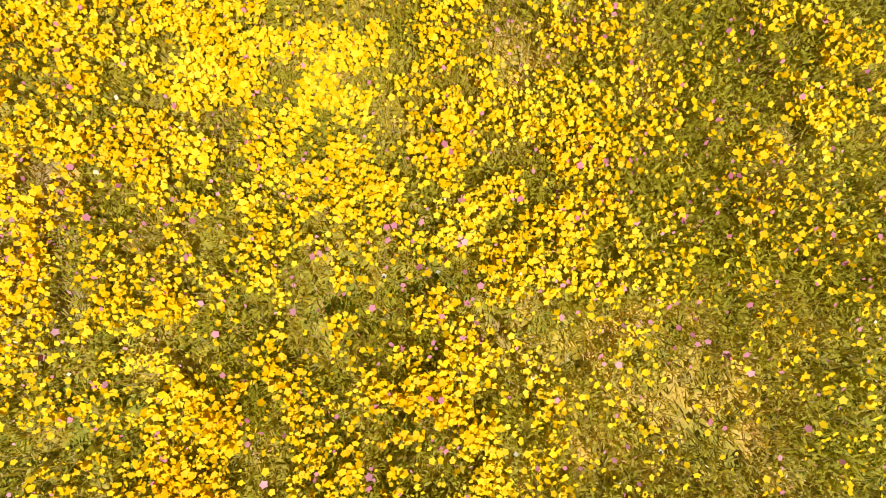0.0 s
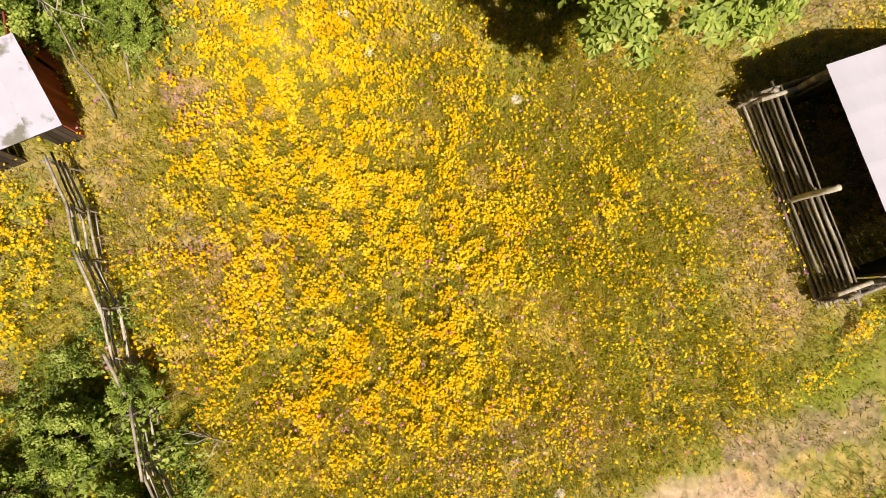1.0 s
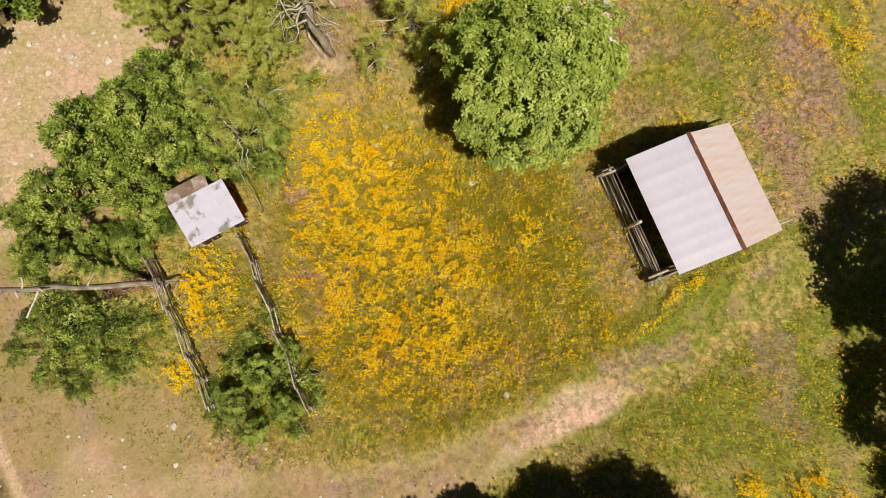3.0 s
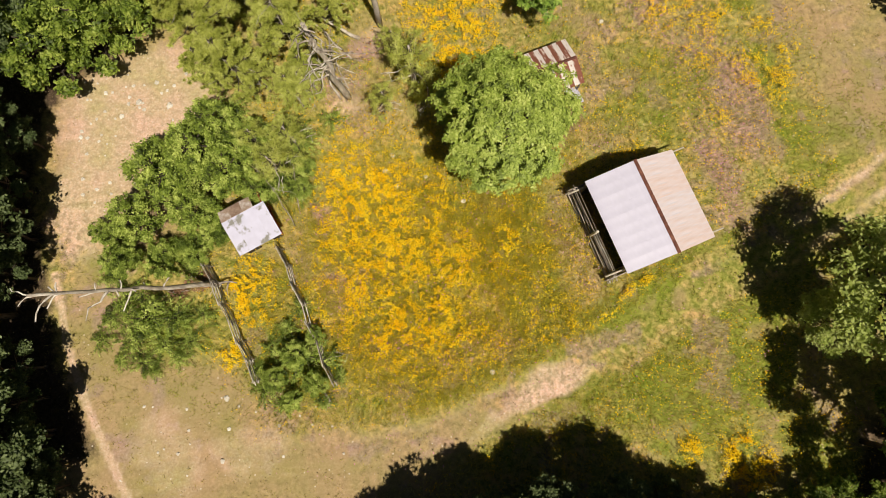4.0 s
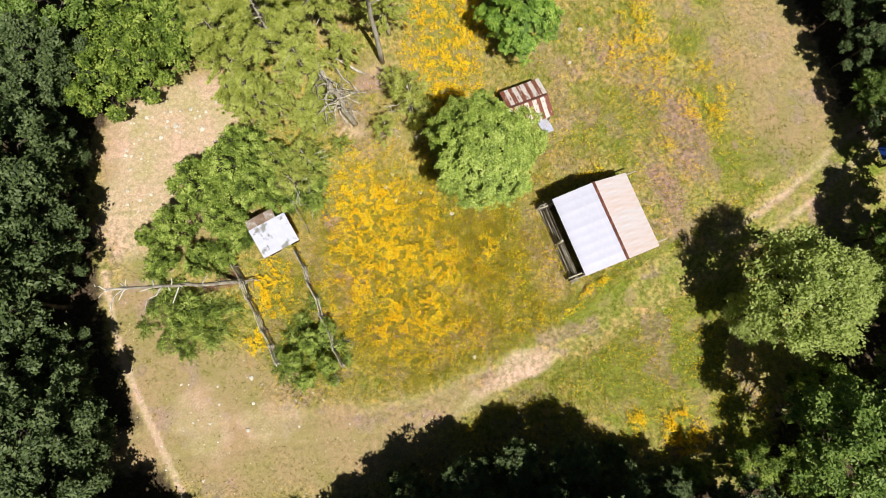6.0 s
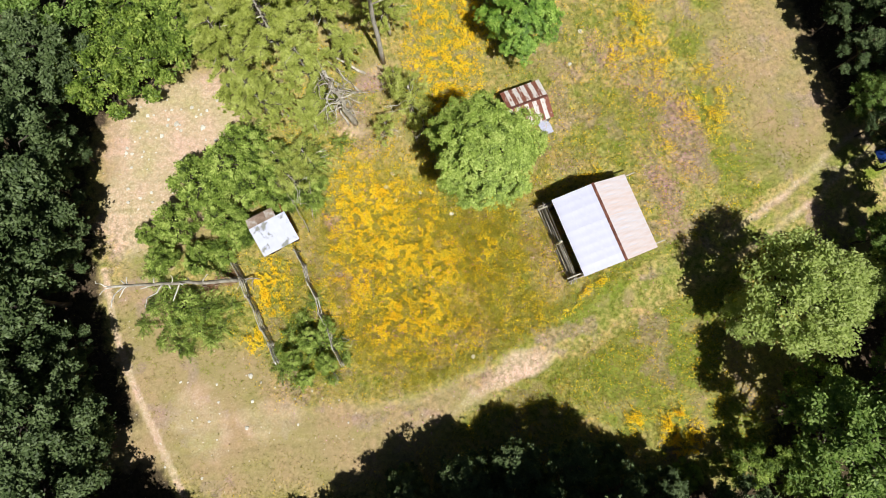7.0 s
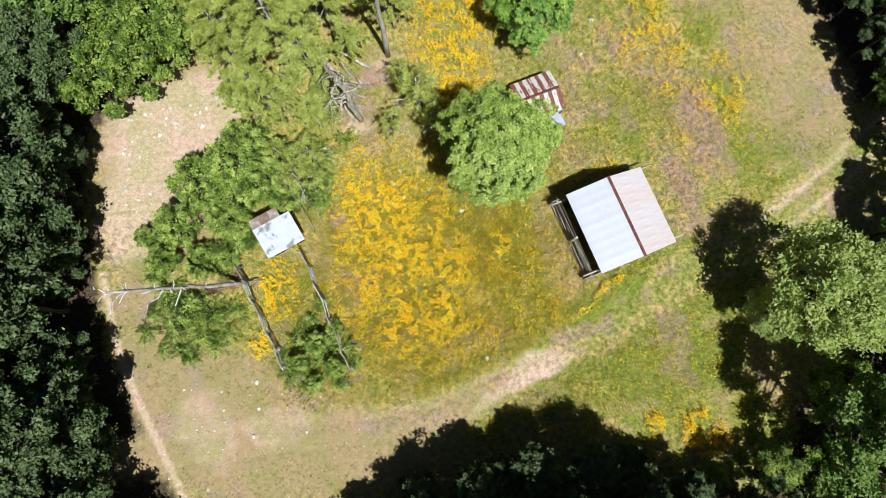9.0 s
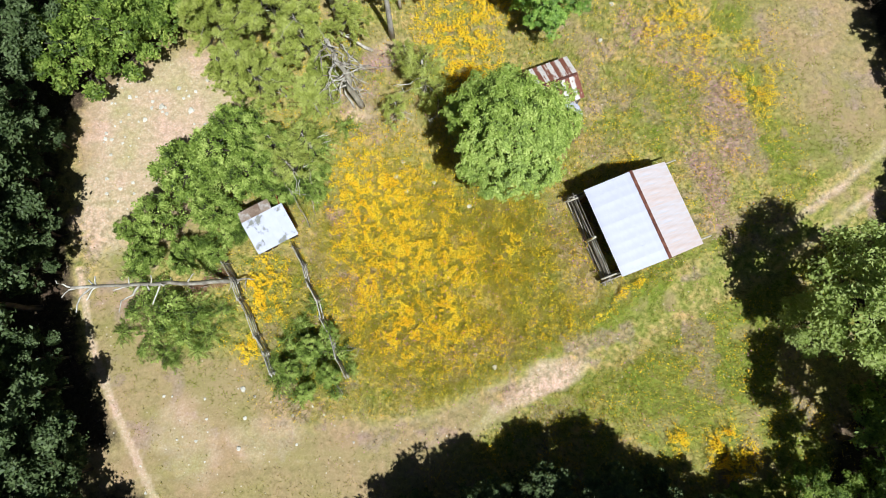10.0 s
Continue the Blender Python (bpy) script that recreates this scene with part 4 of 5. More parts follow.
# ------------------------------------------------------------------ barn
def barn():
    root = tagged(new("pole_barn"), "open log animal pen under a metal gable roof", "barn")
    # local x runs along the ridge, local y towards the far eave
    root.matrix_basis = pose(8.52, 4.78, 0.0, 0, 0, -72.8)
    L, V0, V1, V2 = 5.45, 0.0, 2.88, 5.76
    Z0, Z1, Z2 = 2.5, 2.85, 1.35
    for side, (ya, za, yb, zb, mat) in enumerate(((V0, Z0, V1, Z1, M_TIN), (V2, Z2, V1, Z1, M_TINPINK))):
        run = math.hypot(yb - ya, zb - za)
        n = 9
        w = L / n
        me = sheet_mesh("roof_sheet", run, w + 0.03, mat)
        up = Vector((0, yb - ya, zb - za)).normalized()
        ax = Vector((1, 0, 0))
        nor = ax.cross(up)
        for k in range(n):
            lift = 0.0015 * ((k * 5) % 3)
            m = Matrix((( 1, up.x, nor.x, k * w), (0, up.y, nor.y, ya), (0, up.z, nor.z, za + lift), (0, 0, 0, 1)))
            part("roof_sheet", me, root, m, "pale galvanised corrugated sheet" if side == 0 else "galvanised sheet with pinkish rust bloom")
    cap = []
    for x in (-0.03, L + 0.06):
        cap += [(x, V1 - 0.1, Z1 + 0.005), (x, V1, Z1 + 0.05), (x, V1 + 0.1, Z1 - 0.005)]
    part("ridge_cap", mesh_of("ridge_cap", cap, [(0, 1, 4, 3), (1, 2, 5, 4)], M_RUST), root, None, "rust-brown metal ridge cap")
    # posts and beams
    for x in (0.12, L - 0.25):
        log_between("beam", (x, -0.8, 1.3), (x, 6.5, 1.16), 0.06, M_POLE, root, 8)
        for y, zt in ((0.25, 2.44), (V1, 2.76), (5.5, 1.36)):
            log_between("post", (x, y, -0.2), (x, y, zt), 0.09, M_LOG, root, 8)
    for y, zt in ((0.2, 2.44), (V1, 2.76), (5.5, 1.38)):
        log_between("purlin", (0.05, y, zt), (L - 0.1, y, zt), 0.055, M_POLE, root, 7)
    for x, h in ((0.0, 1.3), (2.75, 1.95), (5.38, 1.35)):
        log_between("post", (x, -0.34, -0.2), (x, -0.32, h), 0.09, M_POLE if h > 1.5 else M_LOG, root, 9)
    # unseen near-black board walls, added to keep the sun out of the pen
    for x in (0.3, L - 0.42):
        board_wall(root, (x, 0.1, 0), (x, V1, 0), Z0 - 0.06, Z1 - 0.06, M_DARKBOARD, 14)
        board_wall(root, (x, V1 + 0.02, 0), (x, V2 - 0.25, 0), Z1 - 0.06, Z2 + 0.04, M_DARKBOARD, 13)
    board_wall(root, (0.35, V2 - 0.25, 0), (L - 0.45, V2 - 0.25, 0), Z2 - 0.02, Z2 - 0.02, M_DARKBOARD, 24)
    rnd = random.Random(5)
    for k in range(9):
        z = 0.07 + 0.135 * k
        for xa, xb in ((-0.25, 2.75), (2.65, 5.5)):
            log_between("rail", (xa + rnd.uniform(-0.15, 0.1), -0.46 + 0.026 * k + rnd.uniform(-0.03, 0.03), z), (xb + rnd.uniform(-0.1, 0.2), -0.46 + 0.026 * k + rnd.uniform(-0.03, 0.03), z + rnd.uniform(-0.03, 0.03)), rnd.uniform(0.04, 0.055), M_LOG, root, 6)
        for x in (-0.08, 5.42):
            log_between("rail", (x, -0.6 + rnd.uniform(-0.1, 0.1), z + 0.07), (x, 0.9, z + 0.07), rnd.uniform(0.035, 0.05), M_LOG, root, 6)
    log_between("top_rail", (-0.1, -0.12, 1.24), (5.5, -0.14, 1.2), 0.028, M_LOG, root, 6)


barn()


# ------------------------------------------------------------------ small shed
def shed():
    root = tagged(new("small_shed"), "small red board shed with white metal roof under shrubs", "shed")
    root.matrix_basis = pose(-10.94, 2.55, 0, 0, 0, math.degrees(math.atan2(1.06, 2.37)))
    w, d, zf, zr = 2.6, 2.05, 1.5, 1.95
    n = 4
    run = math.hypot(d, zr - zf)
    me = sheet_mesh("roof_sheet", run, w / n + 0.03, M_SHEDTIN)
    up = Vector((0, d, zr - zf)).normalized()
    nor = Vector((1, 0, 0)).cross(up)
    for k in range(n):
        part("roof_sheet", me, root, Matrix(((1, up.x, nor.x, k * w / n), (0, up.y, nor.y, 0), (0, up.z, nor.z, zf + 0.006 * (k % 2)), (0, 0, 0, 1))), "bright white metal sheet with dark grey patches")
    me2 = sheet_mesh("roof_sheet", 0.8, w / n + 0.03, M_RUSTPALE)
    up = Vector((0, 1.4, -0.5)).normalized()
    nor = Vector((1, 0, 0)).cross(up)
    for k in range(n - 1):
        part("roof_sheet", me2, root, Matrix(((1, up.x, nor.x, k * w / n), (0, up.y, nor.y, d), (0, up.z, nor.z, zr + 0.006 * (k % 2)), (0, 0, 0, 1))), "dull rusty metal sheet")

    board_wall(root, (w - 0.22, 0.34, 0), (w - 0.22, d, 0), zf + 0.03, zr - 0.06, M_REDBOARD, 14)
    board_wall(root, (0.12, d, 0), (0.12, 0.36, 0), zr - 0.06, zf - 0.02, M_DARKBOARD, 14)
    board_wall(root, (w - 0.12, d + 0.8, 0), (w - 0.12, d + 0.02, 0), zr - 0.32, zr - 0.06, M_REDBOARD, 6)
    board_wall(root, (0.12, d + 0.8, 0), (w - 0.12, d + 0.8, 0), zr - 0.36, zr - 0.36, M_DARKBOARD, 14)
    board_wall(root, (0.12, 0.34, 0), (0.95, 0.34, 0), zf - 0.03, zf - 0.03, M_DARKBOARD, 5)
    board_wall(root, (1.8, 0.34, 0), (w - 0.24, 0.34, 0), zf - 0.03, zf - 0.03, M_DARKBOARD, 4)


shed()


# ------------------------------------------------------------------ low roof with rust stripes
def low_shelter():
    root = tagged(new("low_shelter"), "low shelter with rust-striped metal gable roof", "shelter")
    a, b, c = Vector((5.96, 13.1, 0)), Vector((8.82, 13.93, 0)), Vector((9.69, 11.04, 0))
    t = (b - a).normalized()
    w, d = (b - a).length, 2.95
    root.matrix_basis = pose(a.x, a.y, 0, 0, 0, math.degrees(math.atan2(t.y, t.x)))
    half, ze, zr = d / 2, 1.15, 1.6
    n = 10
    run = math.hypot(half, zr - ze)
    for side, (y0, sgn) in enumerate(((0.0, -1), (-d, 1))):
        up = Vector((0, sgn * half, zr - ze)).normalized()
        ax = Vector((1, 0, 0))
        nor = ax.cross(up)
        meshes = [sheet_mesh("roof_sheet", run, w / n + 0.02, mm, 0.07) for mm in (M_STRIPERUST, M_STRIPETIN)]
        for k in range(n):
            part("roof_sheet", meshes[(k + side) % 2], root, Matrix(((1, up.x, nor.x, k * w / n), (0, up.y, nor.y, y0), (0, up.z, nor.z, ze + 0.005 * (k % 2)), (0, 0, 0, 1))), "rusted metal sheet" if (k + side) % 2 == 0 else "bare pale metal sheet")
    cap = []
    for x in (0, w):
        cap += [(x, -half - 0.09, zr - 0.0), (x, -half, zr + 0.035), (x, -half + 0.09, zr)]
    part("ridge_cap", mesh_of("ridge_cap", cap, [(0, 1, 4, 3), (1, 2, 5, 4)], M_RUST), root)
    for x in (0.15, w - 0.15):
        for y, zt in ((-0.15, 1.15), (-half, 1.55), (-d + 0.15, 1.15)):
            log_between("post", (x, y, -0.2), (x, y, zt), 0.06, M_LOG, root, 7)
    for y, zt in ((-0.15, 1.1), (-d + 0.15, 1.1), (-half, 1.52)):
        log_between("purlin", (0.02, y, zt), (w - 0.02, y, zt), 0.045, M_LOG, root, 6)


low_shelter()


# ------------------------------------------------------------------ rail fences
def fence(label, a, b, panels, seed, zig, rails=5):
    rnd = random.Random(seed)
    root = tagged(new("rail_fence"), label, "fence", "rail fences")
    a, b = Vector((*a, 0)), Vector((*b, 0))
    t = (b - a).normalized()
    o = Vector((-t.y, t.x, 0))
    joints = [a.lerp(b, k / panels) + o * (zig if k % 2 else -zig) for k in range(panels + 1)]
    for j in joints:
        z = zat(j.x, j.y)
        for s in (-0.2, 0.2):
            p, q = j + o * s, j - o * s * 0.5
            log_between("stake", (p.x, p.y, z - 0.2), (q.x + rnd.uniform(-0.06, 0.06), q.y + rnd.uniform(-0.06, 0.06), z + rnd.uniform(1.1, 1.35)), 0.03, M_LOG, root, 6)
    for k in range(panels):
        for r in range(rails):
            z = 0.14 + 0.27 * r + (0.08 if k % 2 else 0.0)
            p, q = joints[k] - t * rnd.uniform(0.08, 0.3), joints[k + 1] + t * rnd.uniform(0.08, 0.3)
            if rnd.random() < 0.1:
                q = q.lerp(p, 0.35) - Vector((0, 0, 0.1))
            w = rnd.uniform(-0.04, 0.04)
            log_between("rail", (p.x + w, p.y, z + rnd.uniform(-0.04, 0.06)), (q.x + w, q.y, max(0.05, z + q.z + rnd.uniform(-0.04, 0.06))), rnd.uniform(0.028, 0.04), M_RAIL, root, 6)


fence("weathered grey split-rail fence leading to the shed", (-13.2, 2.3), (-10.5, -4.4), 6, 71, 0.06)
fence("weathered grey split-rail fence along the flowers", (-8.94, 2.95), (-6.3, -4.87), 7, 73, 0.09)


# ------------------------------------------------------------------ dead trees
def dead_tree(x, y, tip, r0, seed, twigs, label, spread=1.2, bend=0.014, wood=M_SNAG, stout=1.0):
    rnd = random.Random(seed)
    root = put(tagged(new("dead_tree"), label, "dead tree"), x, y)
    bole = wavy((0, 0, -0.2), tip, r0, r0 * 0.42, 8, bend, rnd)
    part("trunk", limb_mesh("trunk", [bole], wood, 9), root)
    for k in range(twigs):
        q = 0.35 + 0.65 * (k + rnd.random()) / twigs
        p = Vector(tip) * q + Vector((0, 0, -0.1))
        d = Vector((rnd.gauss(0, 1), rnd.gauss(0, 1), rnd.uniform(-0.5, 0.6))).normalized()
        L = spread * rnd.choice((0.35, 0.6, 0.8, 1.25))
        thick = rnd.uniform(0.035, 0.07) * stout
        path, at = [], p.copy()
        for j in range(6):
            path.append((at.copy(), thick * (1 - 0.14 * j)))
            d = (d + Vector((rnd.gauss(0, 0.45), rnd.gauss(0, 0.45), rnd.gauss(-0.06, 0.3)))).normalized()
            at = at + d * L / 5
        fork = wavy(path[3][0], path[3][0] + (d + Vector((rnd.gauss(0, 0.8), rnd.gauss(0, 0.8), rnd.gauss(0, 0.4)))) * L * 0.5, thick * 0.5, 0.008, 4, 0.14, rnd)
        part("branch", limb_mesh("branch", [path, fork], wood, 5), root)


def leaning_snag(x, y, tip, r0, seed, limbs, label):
    """A bare slanting trunk; each limb is where it leaves the trunk (0 to 1), its thickness and its bends from there."""
    rnd = random.Random(seed)
    root = put(tagged(new("dead_tree"), label, "dead tree"), x, y)
    bole = wavy((0, 0, -0.2), tip, r0, r0 * 0.4, 12, 0.006, rnd)
    part("trunk", limb_mesh("trunk", [bole], M_DEADWOOD, 9), root)
    for q, r, bends in limbs:
        p = Vector(tip) * q
        path = [(p, r)]
        for k, (dx, dy, dz) in enumerate(bends):
            end = p + Vector((dx, dy, dz))
            path.append((path[-1][0].lerp(end, 0.5) + Vector((rnd.gauss(0, 0.03), rnd.gauss(0, 0.03), 0.02)), r * (1 - 0.3 * k)))
            path.append((end, r * (0.75 - 0.2 * k)))
        part("branch", limb_mesh("branch", [path], M_SNAG, 6), root, None, "pale barkless branch")


leaning_snag(-13.1, 1.3, (-2.9, -1.0, 10.2), 0.15, 81,
             [(0.36, 0.05, [(0.25, 0.3, 0.1), (0.5, 0.42, 0.3)]), (0.46, 0.03, [(-0.1, 0.3, 0.1)]), (0.54, 0.05, [(-0.12, -0.5, 0.1), (-0.28, -1.05, 0.2)]), (0.545, 0.04, [(0.3, -0.15, 0.1)]),
              (0.6, 0.035, [(0.1, 0.28, 0.1), (0.02, 0.45, 0.2)]), (0.62, 0.04, [(0.12, -0.3, 0.0)]), (0.66, 0.06, [(-0.3, -0.5, 0.1), (-0.8, -0.75, 0.2), (-0.9, -1.3, 0.2)]), (0.68, 0.05, [(-0.45, -0.08, 0.2), (-0.95, -0.22, 0.3)]),
              (0.72, 0.035, [(0.08, 0.35, 0.2)]), (0.88, 0.05, [(-0.05, 0.2, 0.1), (0.02, 0.45, 0.2)]), (0.89, 0.04, [(-0.2, 0.3, 0.2)]), (0.9, 0.05, [(-0.5, -0.45, 0.1), (-0.65, -1.1, 0.1)]),
              (0.87, 0.045, [(-0.3, -0.2, 0.1), (-0.5, -0.6, 0.1)]), (0.97, 0.04, [(-0.3, -0.1, 0.1), (-0.6, -0.4, 0.1)]), (0.99, 0.035, [(-0.3, 0.15, 0.2), (-0.45, 0.3, 0.4)])],
             "bare grey dead tree leaning over the shrubs")
dead_tree(-4.5, 12.1, (-0.55, -0.1, 8.2), 0.22, 83, 36, "broken grey dead tree with twisted bare branches", 1.6, 0.02, M_DEADWOOD, 1.25)

# a bare stub on the tall pine
part("dead_branch", limb_mesh("dead_branch", [wavy((0, 0, 7.2), (2.0, 0.5, 7.7), 0.06, 0.02, 5, 0.05)], M_DEADWOOD, 6), pine_b, None, "pale bare branch")

# metal sheet lying by the low shelter, blue tarpaulin under the far trees
sheet = tagged(new("metal_sheet", sheet_mesh("metal_sheet", 1.1, 0.85, M_SHEDTIN, 0.07)), "pale corrugated sheet lying on the ground", "metal sheet")
sheet.matrix_basis = pose(9.0, 10.1, 0.08, 2, 3, 20)


def tarp():
    bm = bmesh.new()
    bmesh.ops.create_grid(bm, x_segments=12, y_segments=8, size=0.5)
    for v in bm.verts:
        e = max(abs(v.co.x), abs(v.co.y)) * 2
        v.co.z = 0.55 * (1 - e ** 4) + 0.06 * noise.noise(v.co * 7)
        v.co.x *= 1.5
    me = bpy.data.meshes.new("tarpaulin")
    bm.to_mesh(me)
    bm.free()
    me.materials.append(M_TARP)
    me.shade_smooth()
    ob = tagged(new("tarpaulin", me), "blue tarpaulin draped over a low heap", "tarpaulin")
    ob.matrix_basis = pose(33.6, 6.9, zat(33.6, 6.9) + 0.02, 0, 0, 15)


tarp()


def brush_heap(x, y, r, h, seed):
    g = np.random.default_rng(seed)
    rnd = random.Random(seed)
    root = put(tagged(new("brush_heap"), "heap of brown dead foliage and sticks", "brush heap", "brush heaps"), x, y)
    n = int(900 * r)
    a, q = g.uniform(0, 2 * math.pi, n), np.sqrt(g.random(n))
    c = np.stack([np.cos(a) * q * r, np.sin(a) * q * r * 0.7, h * (1 - q ** 2) * g.uniform(0.3, 1, n) + 0.03], 1)
    part("foliage", leaf_cards("foliage", c, 0.13, M_BROWN, 0.4, seed), root)
    for k in range(7):
        th = rnd.uniform(0, 6.28)
        p = Vector((rnd.uniform(-r, r) * 0.5, rnd.uniform(-r, r) * 0.4, h * 0.5))
        part("stick", limb_mesh("stick", [wavy(p, p + Vector((math.cos(th) * r, math.sin(th) * r, 0.1)), 0.025, 0.008, 4, 0.08, rnd)], M_DEADWOOD, 5), root)


brush_heap(-14.0, 1.55, 0.9, 0.35, 201)
brush_heap(-15.2, 1.0, 0.6, 0.3, 203)


def leaning_branch(x, y, tip, seed, label="long pale dead branch leaning over the shrubs", stout=1.0):
    rnd = random.Random(seed)
    root = put(tagged(new("dead_branch"), label, "branch", "loose branches"), x, y)
    tip = Vector(tip)
    paths = [wavy((0, 0, 0), tip, 0.035 * stout, 0.01 * stout, 7, 0.04, rnd)]
    for k in range(4):
        p = tip * rnd.uniform(0.4, 0.9)
        paths.append(wavy(p, p + Vector((rnd.gauss(0, 0.5), rnd.gauss(0, 0.5), rnd.gauss(0.1, 0.2))), 0.015 * stout, 0.005 * stout, 4, 0.1, rnd))
    part("stem", limb_mesh("stem", paths[:1], M_DEADWOOD, 6), root)
    for p in paths[1:]:
        part("twig", limb_mesh("twig", [p], M_DEADWOOD, 5), root)


leaning_branch(-8.2, 4.3, (-0.9, 2.6, 2.6), 211)
leaning_branch(-7.9, 5.2, (0.2, 2.4, 1.6), 213)
leaning_branch(-8.6, 6.6, (-1.6, 1.2, 1.8), 215)
leaning_branch(-6.9, -3.2, (1.9, -0.3, 0.5), 217, "thin pale stick lying in the weeds")
leaning_branch(-7.4, -4.6, (0.9, -1.4, 0.5), 219, "thin pale stick lying in the weeds")
leaning_branch(-16.4, 6.6, (-0.9, -0.5, 2.4), 221)
for bx_, by_, tip_, sd in ((-4.4, 12.2, (-0.9, 2.6, 1.2), 231), (-5.6, 12.4, (1.6, 1.5, 0.9), 233), (-4.0, 13.6, (-1.8, 0.9, 0.7), 235), (-5.3, 13.6, (0.8, -2.2, 0.6), 237)):
    leaning_branch(bx_, by_, tip_, sd, "grey broken limb lying under the dead tree")
leaning_branch(-14.2, 1.45, (2.7, -0.25, 0.75), 245, "pale broken log lying across the rail fence", 3.4)
leaning_branch(-3.6, 15.9, (-3.0, 1.3, 1.6), 239, "stout broken pine limb propped over dead wood", 3.6)
leaning_branch(-4.2, 14.6, (-1.9, 1.9, 1.2), 241, "stout broken pine limb propped over dead wood", 2.6)
leaning_branch(-5.0, 12.0, (-1.1, 2.4, 2.6), 243, "twisted grey limb leaning on the dead tree", 2.6)
leaning_branch(-12.9, 13.4, (-0.9, 1.6, 0.7), 223, "forked dead branch lying on sand")

# ------------------------------------------------------------------ stones
stone_me = []
for s in range(4):
    bm = bmesh.new()
    bmesh.ops.create_icosphere(bm, subdivisions=2, radius=1.0)
    for v in bm.verts:
        v.co *= 1 + 0.5 * noise.noise(v.co * 1.5 + Vector((s * 7, 0, 0)))
        v.co.z *= 0.36
    me = bpy.data.meshes.new("stone")
    bm.to_mesh(me)
    bm.free()
    me.materials.append(M_STONE)
    stone_me.append(me)
chip = random.Random(91)
CHIPS = [(chip.uniform(-19.5, -6.0), chip.uniform(-12.0, -5.0), chip.uniform(0.04, 0.1)) for k in range(26)] + [(chip.uniform(-21.5, -14.5), chip.uniform(6.0, 15.0), chip.uniform(0.04, 0.13)) for k in range(64)]
STONES = CHIPS + [(2.6, -5.15, 0.16), (1.5, -4.3, 0.13), (-12.6, -5.3, 0.17), (-12.5, -7.0, 0.11), (-12.9, -8.7, 0.14), (-2.1, 8.1, 0.16), (-2.6, 7.2, 0.16), (-2.0, 6.2, 0.15), (-0.2, 6.6, 0.13), (1.9, 4.9, 0.15),
          (0.25, -0.9, 0.13), (12.6, 18.0, 0.18), (11.5, 15.5, 0.14), (-17.5, 13.0, 0.2), (-18.6, 12.2, 0.16), (-16.4, 14.2, 0.14), (-15.6, 12.6, 0.2), (-19.6, 13.8, 0.14)]
for k, (x, y, r) in enumerate(STONES):
    st = tagged(new("stone", stone_me[k % 4]), "pale limestone lying in the grass", "stone", "loose stones")
    st.matrix_basis = pose(x, y, zat(x, y) + r * 0.2, 0, 0, k * 57) @ Matrix.Diagonal((r, r, r, 1))


# ------------------------------------------------------------------ meadow
def scatter(n, box, dens, seed):
    """n places in box (x0, y0, x1, y1), kept by the density at them."""
    g = np.random.default_rng(seed)
    xs, ys = np.empty(0), np.empty(0)
    for _ in range(40):
        x, y = g.uniform(box[0], box[2], n), g.uniform(box[1], box[3], n)
        keep = g.random(n) < dens(x, y)
        xs, ys = np.append(xs, x[keep]), np.append(ys, y[keep])
        if len(xs) >= n:
            break
    return xs[:n], ys[:n]


def flower_density(x, y):
    d = blobs(x, y, YELLOW)
    clump = np.clip((cloud(x, y, 1.1) - 0.16) * 2.6, 0.5, 1) * np.clip((0.5 * value_noise(x, y, 0.42) + 0.5 * value_noise(x + 9, y, 0.2) - 0.38) * 3.8, 0.05, 0.72)
    spare = 0.045 * (1 - np.clip(np.maximum.reduce(cover_at(x, y)[:3:2]), 0, 1))
    return np.clip(d * clump + spare * clump, 0, 1) * np.clip((np.abs(along(x, y, ROAD)) - 1.1) / 0.9, 0, 1)


def grass_density(x, y):
    sand_, lush_, dry_, pink_ = cover_at(x, y)
    return np.clip(1 - 0.97 * sand_ - 0.85 * dry_ - np.clip(1.3 - np.abs(along(x, y, ROAD)) / 1.4, 0, 0.8) - litter_at(x, y), 0.01, 1) * np.clip(cloud(x, y, 0.8) * 1.6, 0.2, 1)


def flowers(name, xs, ys, size, mat, seed, petals=8, lift=(0.22, 0.42)):
    """Open flower heads: a notched ring of petals round a low eye, on tilted stems' ends."""
    g = np.random.default_rng(seed)
    n = len(xs)
    c = np.stack([xs, ys, ground_z(xs, ys) + g.uniform(*lift, n)], 1)
    nor = np.stack([g.normal(0.12, 0.5, n), g.normal(-0.2, 0.5, n), np.ones(n)], 1)
    nor /= np.linalg.norm(nor, axis=1, keepdims=True)
    u = np.cross(nor, g.normal(size=(n, 3)))
    u /= np.linalg.norm(u, axis=1, keepdims=True)
    v = np.cross(nor, u)
    r = (size * (0.55 + 0.85 * g.random(n) ** 2))[:, None]
    ring = []
    k2 = petals * 2
    for k in range(k2):
        th = 2 * math.pi * k / k2
        q = 1.0 if k % 2 == 0 else 0.72
        ring.append(c + (u * math.cos(th) + v * math.sin(th)) * r * q + nor * r * (0.12 if k % 2 == 0 else 0.02))
    verts = np.stack([c] + ring, 1).reshape(-1, 3)
    base = np.arange(n)[:, None] * (k2 + 1)
    tri = np.array([[0, 1 + k, 1 + (k + 1) % k2] for k in range(k2)]).ravel()[None]
    me = mesh_np(name, verts, (base + tri).ravel(), 3, mat)
    return me, c, u, v, nor, r


